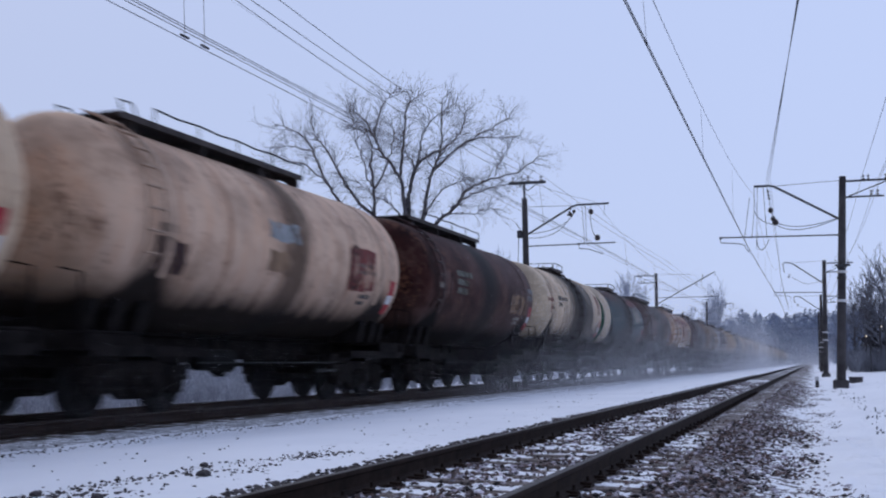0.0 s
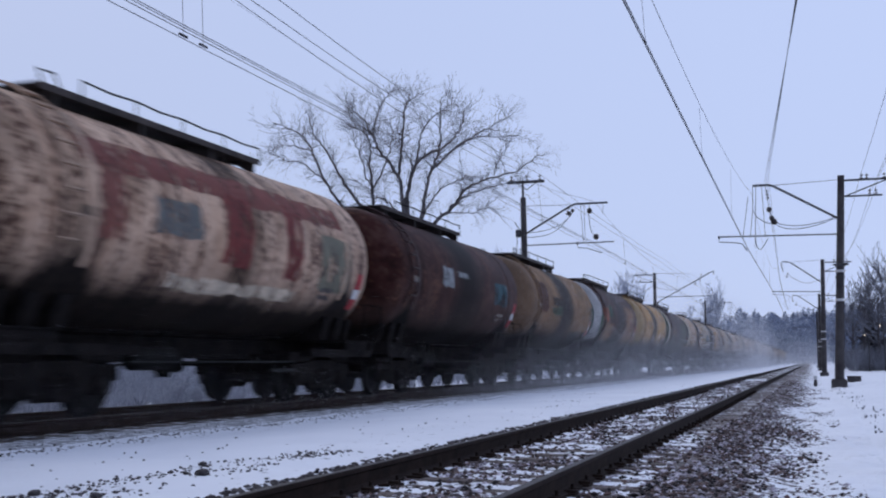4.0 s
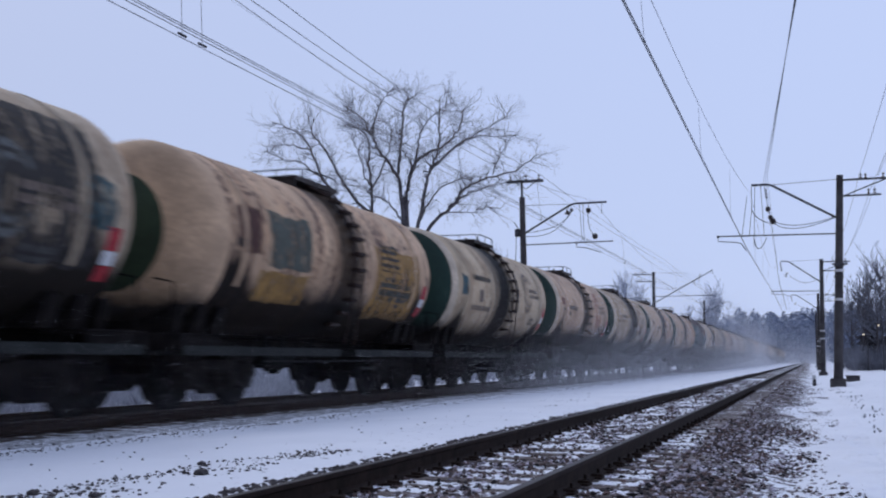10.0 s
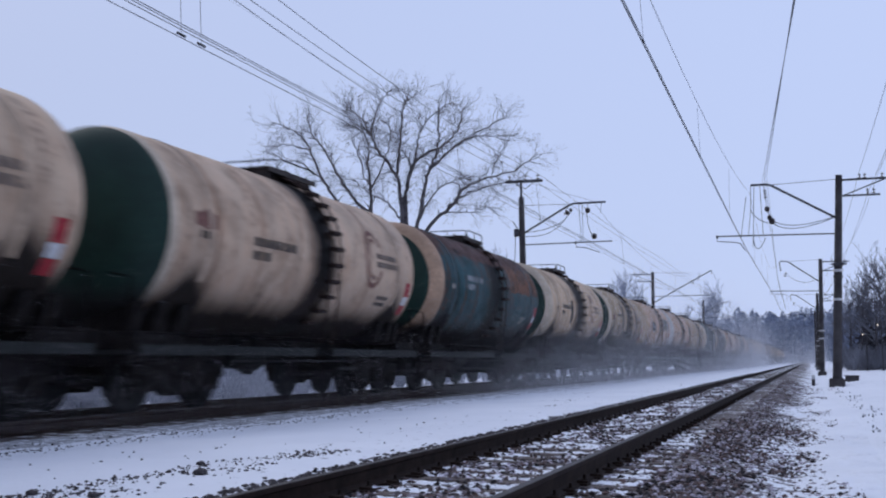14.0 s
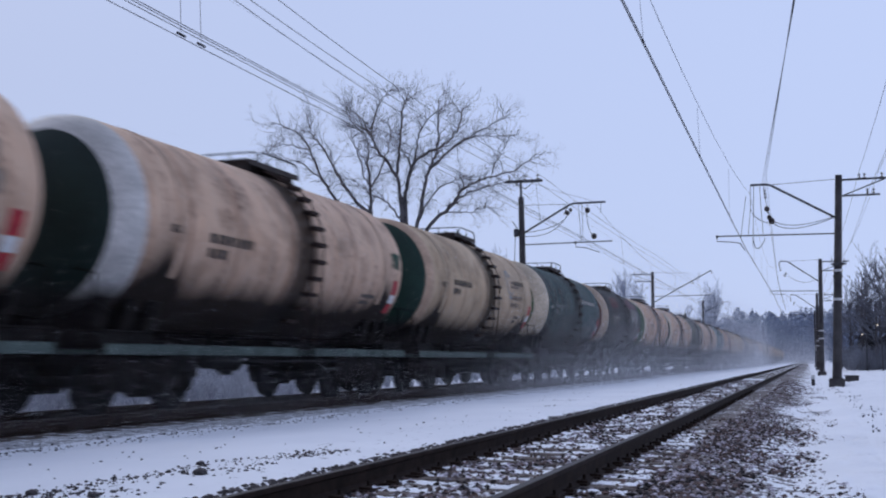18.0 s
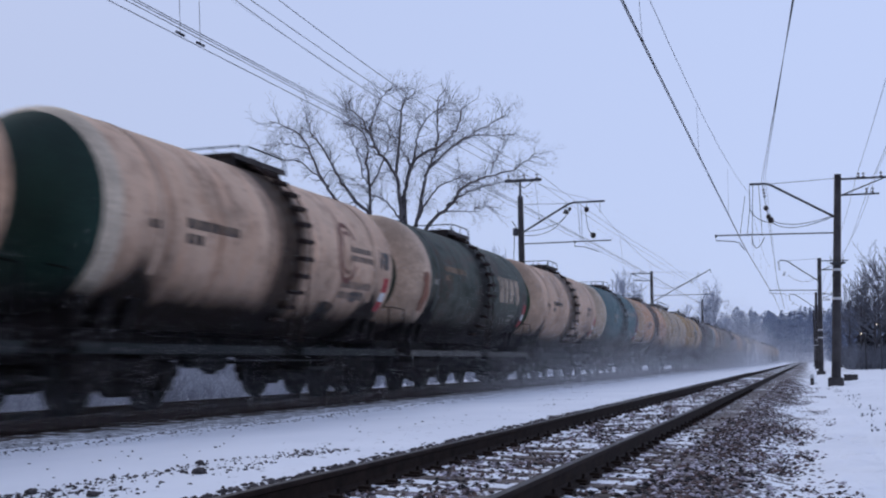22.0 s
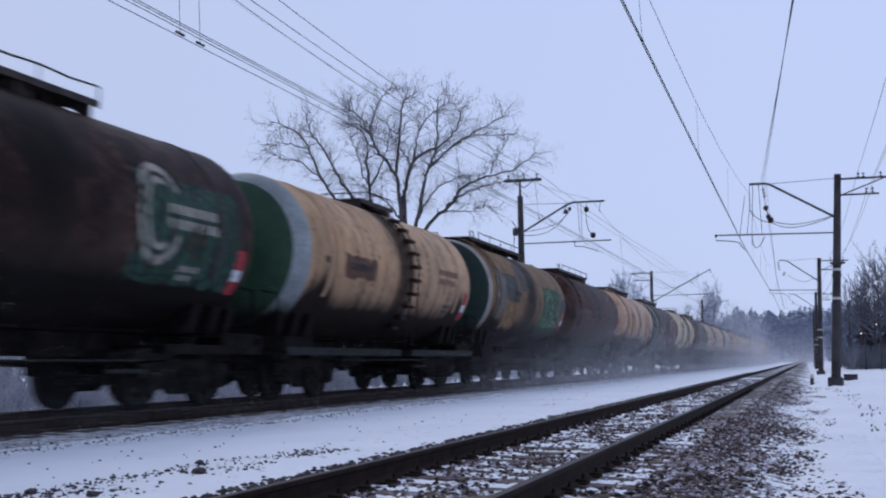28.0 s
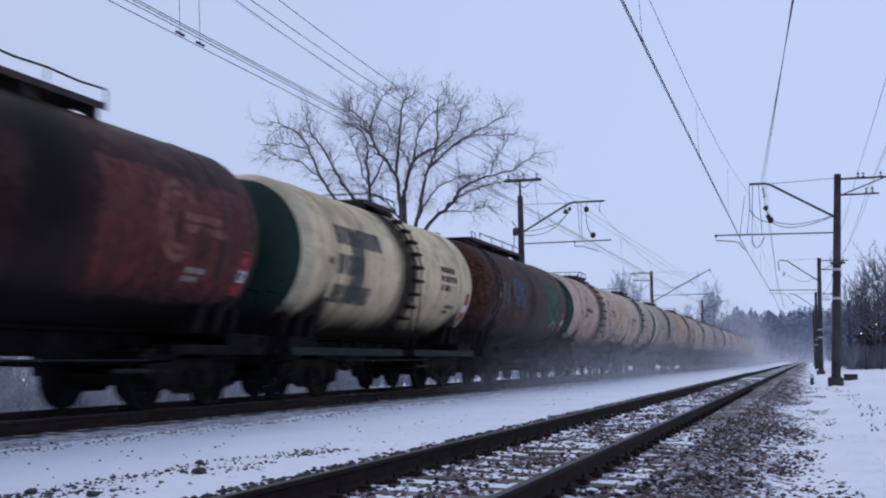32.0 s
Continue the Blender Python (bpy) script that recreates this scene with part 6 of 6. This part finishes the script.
def on_ridge(rnd):
    """Along a low drift that runs down the verge."""
    y = 17 + 26 * rnd.random()
    return 1.12 - 0.3 * max(0.0, (y - 33) / 8) + rnd.gauss(0, 0.13), y


weeds("verge_weeds", 95, on_ridge, (0.02, 0.07), 33, "short dry grass poking through a drift beside the track")


def brush(name, count, place, tall, thick, seed, label, mat):
    """Leafless shrubs: sheaves of forked twigs."""
    rnd = random.Random(seed)
    s = Shape()
    for i in range(count):
        x, y, k = place(rnd)
        p = Vector((x, y, ground_z(x, y) - 0.05))
        h = rnd.uniform(*tall) * k
        for _ in range(6):
            d = Vector((rnd.uniform(-0.5, 0.5), rnd.uniform(-0.5, 0.5), 1)).normalized()
            q = p + d * h * 0.5 + Vector((rnd.uniform(-0.1, 0.1), rnd.uniform(-0.1, 0.1), 0))
            s.tube([p, q, q + (d + Vector((rnd.uniform(-0.5, 0.5), rnd.uniform(-0.5, 0.5), 0))) * h * 0.5], [0.016 * thick, 0.012 * thick, 0.007 * thick], 3, 0, False)
            for _ in range(4):
                e = p.lerp(q, rnd.uniform(0.3, 1.3))
                s.tube([e, e + Vector((rnd.uniform(-0.4, 0.4), rnd.uniform(-0.4, 0.4), rnd.uniform(0.1, 0.5))) * h], [0.009 * thick, 0.006 * thick], 3, 0, False)
    return tagged(part(name, s, mat, None), label, "brush", kind="stuff")


def on_bank(rnd):
    y = 2 + 78 * rnd.random() ** 1.15
    return rnd.uniform(-25, -17.3), y, max(0.35, min(1.0, (70 - y) / 25))


brush("bank_brush", 600, on_bank, (1.2, 2.6), 1.0, 37, "leafless frosted brush crowding the bank behind the train", FROSTBRUSH)
brush("bank_scrub", 750, lambda rnd: (rnd.uniform(-21, -14.6), rnd.uniform(6, 34), 1.0), (0.4, 0.9), 0.8, 38, "low rimed scrub at the foot of the bank", FROSTBRUSH)
brush("verge_brush", 700, lambda rnd: (rnd.uniform(3.6, 15), rnd.uniform(101, 126), 1.0), (1.0, 2.8), 1.3, 35, "frosted brush below the trees beside the line", FROST)
weeds("bank_weeds", 600, lambda rnd: (rnd.uniform(-26, -14.4), rnd.uniform(0, 120)), (0.1, 0.4), 31, "frosted dry weeds and brush on the bank behind the train")


# ---- ballast, sleepers and loose stones ----
def stone_mesh(name, seed, flat=0.5):
    rnd = random.Random(seed)
    bm = bmesh.new()
    bmesh.ops.create_icosphere(bm, subdivisions=1, radius=1.0)
    for v in bm.verts:
        v.co *= rnd.uniform(0.72, 1.12)
        v.co.z *= flat
    me = bpy.data.meshes.new(name)
    bm.to_mesh(me)
    bm.free()
    me.materials.append(STONE)
    return me


def gravel(name, count, xs, ys, sizes, seed, label, dense=None, mat=STONE):
    """Loose stones lying on the track bed, joined."""
    rng = np.random.default_rng(seed)
    rnd = random.Random(seed)
    forms = []
    for q in range(6):
        base = [(1, 0, 0), (-1, 0, 0), (0, 1, 0), (0, -1, 0), (0, 0, 1), (0, 0, -1)]
        forms.append([tuple(c * rnd.uniform(0.6, 1.15) + rnd.uniform(-0.15, 0.15) for c in v) for v in base])
    tris = [(0, 2, 4), (2, 1, 4), (1, 3, 4), (3, 0, 4), (2, 0, 5), (1, 2, 5), (3, 1, 5), (0, 3, 5)]
    s = Shape()
    done = 0
    while done < count:
        x = rng.uniform(*xs)
        y = ys[0] + (ys[1] - ys[0]) * rng.random() ** 1.7
        if dense and rng.random() > dense(x, y):
            continue
        r = rng.uniform(*sizes)
        z = ground_z(x, y) + r * 0.25 + (0.01 if -3.6 < x < -1.3 else 0.0)
        a = rng.uniform(0, 6.28)
        c, q = math.cos(a), math.sin(a)
        f = forms[done % 6]
        s.add([(x + r * (c * i - q * j), y + r * (q * i + c * j), z + r * 0.5 * k) for i, j, k in f], tris)
        done += 1
    ob = part(name, s, mat, None)
    return tagged(ob, label, "gravel", kind="stuff")


patchy = lambda x, y: max(0.12, min(1, 0.5 + 2.0 * noise.noise((x * 1.6, y * 0.8, 1.0))))
gravel("gravel_shoulder_stones", 15000, (-1.82, 0.45), (3, 58), (0.012, 0.034), 1, "brown crushed stone on the shoulder of the track bed",
       lambda x, y: min(1.0, max(0.012, 1.05 - 0.62 * (x + 1.15) + 1.3 * noise.noise((x * 1.3, y * 0.5, 4.0)))) if x > -1.3 else 0.12 if y < 15 else 0.03)
gravel("gravel_shoulder_near", 4200, (-1.82, 0.3), (3.5, 19), (0.018, 0.05), 11, "coarse brown and grey crushed stone beside the rail",
       lambda x, y: 0.16 if x < -1.38 else min(1.0, max(0.03, 1.1 - 0.6 * (x + 1.15) + 1.3 * noise.noise((x * 1.3, y * 0.5, 4.0)))))
gravel("gravel_edge_stones", 4200, (-4.05, -3.62), (3, 75), (0.012, 0.036), 2, "dark grey stones in a low ridge along the rail", lambda x, y: max(0.015, 1 - abs(x + 3.8) / 0.15), DARKSTONE)
gravel("gravel_between_rails", 10500, (-3.48, -1.96), (3, 55), (0.014, 0.042), 3, "dark stones and snow between the rails", patchy)
gravel("gravel_shoulder_stones", 1700, (-1.82, 0.3), (-7, 3.6), (0.014, 0.042), 21, "brown crushed stone on the shoulder of the track bed", lambda x, y: max(0.03, 1.0 - 0.6 * (x + 1.15)) if x > -1.38 else 0.15)
gravel("gravel_between_rails", 1300, (-3.48, -1.96), (-7, 3.2), (0.014, 0.042), 22, "dark stones and snow between the rails", patchy)
in_snow = lambda x, y: min(1.0, max(0.008, 1.4 * noise.noise((x * 1.5, y * 0.7, 7.0)) + 0.75 - abs(x + 4.95 + 0.08 * (8 - y)) / 0.55)) if y < 9.6 else (0.05 if noise.noise((x * 0.9, y * 0.35, 7.0)) > 0.3 else 0.004)
gravel("gravel_in_snow", 900, (-7.0, -4.3), (5, 40), (0.007, 0.025), 4, "small stones and tufts sticking out of the wind-blown snow", in_snow, DARKSTONE)
gravel("gravel_far_edge", 1500, (-9.0, -8.0), (6, 60), (0.009, 0.026), 6, "small stones at the edge of the far track bed", lambda x, y: max(0.05, 1 - abs(x + 8.4) / 0.16), DARKSTONE)

pebbles = [stone_mesh("stone", 50 + q, 0.6) for q in range(5)]
rnd_stones = random.Random(77)
for i in range(300):
    x, y, r = rnd_stones.uniform(-1.8, -0.35), rnd_stones.uniform(4.2, 13), rnd_stones.uniform(0.018, 0.036)
    link("stone", pebbles[i % 5], near_track, at=Matrix.Translation((x - NEAR, y, ground_z(x, y) + r * 0.3)) @ Matrix.Rotation(i * 1.3, 4, "Z") @ Matrix.Diagonal((r, r * 0.8, r, 1)))
rock = stone_mesh("stone", 9)
rock.materials[0] = DARKSTONE
for x, y, r in ((-4.68, 7.18, 0.082), (-5.16, 7.92, 0.056), (-5.08, 7.32, 0.034), (-4.87, 7.23, 0.03), (-4.65, 5.84, 0.06), (-5.18, 5.84, 0.06)):
    ob = link("stone", rock, at=Matrix.Translation((x, y, ground_z(x, y) + r * 0.3)) @ Matrix.Diagonal((r, r * 0.8, r, 1)))
    tagged(ob, "single dark stone lying in the snow", "stone", "loose stones")

# things beside the near track
post = thing("marker_post", "short dark post with a white top in the snow", "post", at=(0.1, 51.5, ground_z(0.1, 51.5) - 0.1))
part("stem", Shape().box((-0.08, -0.08, 0), (0.08, 0.08, 0.42), 0, 0.015), CONCRETE, post)
part("cap", Shape().box((-0.085, -0.085, 0.42), (0.085, 0.085, 0.62), 0, 0.015), WHITE, post, "white painted cap")
box = thing("cable_box", "low dark concrete cable box in the snow", "cable box", at=(1.95, 55.5, ground_z(1.95, 55.5) - 0.05))
part("body", Shape().box((-0.32, -0.25, 0), (0.32, 0.25, 0.3), 0, 0.02), CONCRETE, box)
part("lid", Shape().box((-0.35, -0.28, 0.302), (0.35, 0.28, 0.35), 0, 0.015), CONCRETE, box)

GLOW, _, _, gp = nodes_of("warm_lamp_glow")
gp.inputs["Emission Color"].default_value, gp.inputs["Emission Strength"].default_value = (1.0, 0.75, 0.35, 1), 1.0
for x, y, h in ((6.1, 99, 4.1), (4.85, 100, 3.3)):
    t = thing("street_lamp", "slim distant street lamp with warm light", "lamp", "lamps beyond the trees", at=(x, y, ground_z(x, y) - 0.1))
    part("pole", Shape().tube([(0, 0, 0), (0, 0, h), (-0.25, 0, h + 0.12)], [0.07, 0.045, 0.03], 8), IRON, t)
    part("lantern", Shape().lathe([(h + 0.02, 0.0), (h + 0.02, 0.05), (h + 0.07, 0.07), (h + 0.13, 0.03), (h + 0.14, 0)], 10, "z", (-0.32, 0, 0)), GLOW, t, "glowing warm lantern")

# sleepers: one object each where the camera passes nearest
plank = Shape().box((-1.35, -0.12, -0.06), (1.35, 0.12, 0.0), 0, 0.015).data("sleeper", SLEEPER)
for k in range(-16, 150):
    link("sleeper", plank, near_track, at=Matrix.Translation((0, 1.0 + 0.545 * k, -0.187 + 0.006 * math.sin(k * 2.3))) @ Matrix.Rotation(0.012 * math.sin(k * 1.7), 4, "Z"))
chair = Shape().box((-0.17, -0.08, 0.0), (0.17, 0.08, 0.022), 0, 0.006)
for bx in (-0.12, 0.12):
    chair.lathe([(0.02, 0.03), (0.05, 0.03), (0.05, 0.015), (0.085, 0.013), (0.085, 0.0)], 6, "z", (bx, 0.03, 0))
    chair.box((bx - 0.05, -0.05, 0.02), (bx + 0.05, 0.01, 0.045), 0, 0.006)
chair = chair.data("rail_chair", RAIL)
for sl in [c for c in near_track.children if c.name.startswith("sleeper")][:80]:
    for x in (-0.76, 0.76):
        link("rail_chair", chair, sl, at=(x, 0, 0.001))
for k in range(110):
    link("sleeper", plank, far_track, at=(0, 4.0 + 0.545 * k, -0.185))


def snow_sheet(name, label, x0, x1, rise, seed):
    """Thin ragged snow lying over ballast: a fine sheet that dips under the stones where rise(x, y) is negative."""
    bands = ((3.0, 9.0, 0.03), (9.0, 17.0, 0.05), (17.0, 32.0, 0.1), (32.0, 60.0, 0.22))
    s = Shape()
    for a, b, d in bands:
        xs, ys = np.linspace(x0, x1, int((x1 - x0) / min(d, 0.07)) + 1), np.linspace(a, b, int((b - a) / d) + 1)
        up = [[rise(x, y) + 0.012 * noise.noise((x * 30, y * 26, seed)) for x in xs] for y in ys]
        ids = {}

        def spot(i, j):
            if (i, j) not in ids:
                ids[i, j] = len(s.v)
                s.v.append((xs[i], ys[j], ground_z(xs[i], ys[j]) + (min(0.024, up[j][i] * 0.4) + 0.008 if up[j][i] > 0 else up[j][i] + 0.008)))
            return ids[i, j]
        for j in range(len(ys) - 1):
            for i in range(len(xs) - 1):
                if max(up[j][i], up[j][i + 1], up[j + 1][i], up[j + 1][i + 1]) > -0.004:
                    s.f.append((spot(i, j), spot(i + 1, j), spot(i + 1, j + 1), spot(i, j + 1)))
                    s.m.append(0)
    return tagged(part(name, s, SNOW, None, smooth="all"), label, "snow", kind="stuff")


def between_rails(x, y):
    sleeper = math.cos((y - 1.0) / 0.545 * 2 * math.pi)
    return -0.007 - 0.013 * sleeper + 0.045 * noise.noise((x * 1.6, y * 1.1, 2.0)) + 0.055 * noise.noise((x * 5.0, y * 6.5, 5.0)) + 0.06 * noise.noise((x * 12, y * 13, 8.0))


def on_shoulder(x, y):
    sleeper = math.cos((y - 1.0) / 0.545 * 2 * math.pi) if x < -1.4 else 0.0
    strip = -0.05 if y > 15 and x < -1.35 else 0.0
    belt = -0.012 if x < -1.42 else -0.05 + 0.055 * max(0.0, min(1.0, (x + 1.0) / 1.15))
    return strip + belt - 0.014 * sleeper + 0.045 * noise.noise((x * 1.8, y * 0.7, 12.0)) + 0.04 * noise.noise((x * 5.5, y * 6.5, 15.0)) + 0.065 * noise.noise((x * 13, y * 14, 18.0))


snow_sheet("snow_patches", "thin patches of snow between sleepers and rails", -3.46, -1.98, between_rails, 1.0)
snow_sheet("shoulder_snow", "thin broken snow over the gravel shoulder", -1.84, 0.75, on_shoulder, 2.0)


# ---- what moves ----
def gone(t):
    """Metres that the train has run."""
    return 15.491 * t - 0.008454 * t * t


def motions():
    times = [2.0 * i for i in range(17)]
    for n, w in WAGONS:
        walk(w, [(t, pose(FAR, PITCH * n + 16.76 - gone(t), FARZ)) for t in times])
    walk(powder, [(t, pose(FAR, 16.65 - gone(t), FARZ)) for t in times])
    for wheels in WHEELS:
        first = wheels[0]
        y = first.location.y
        walk(first, [(i / FPS, pose(0, y, 0, math.degrees(gone(i / FPS) / 0.475))) for i in range(32 * FPS + 1)])
        for other in wheels[1:]:
            other.rotation_mode = "QUATERNION"
            other.animation_data_create()
            other.animation_data.action = first.animation_data.action
            other.animation_data.action_slot = first.animation_data.action_slot


motions()
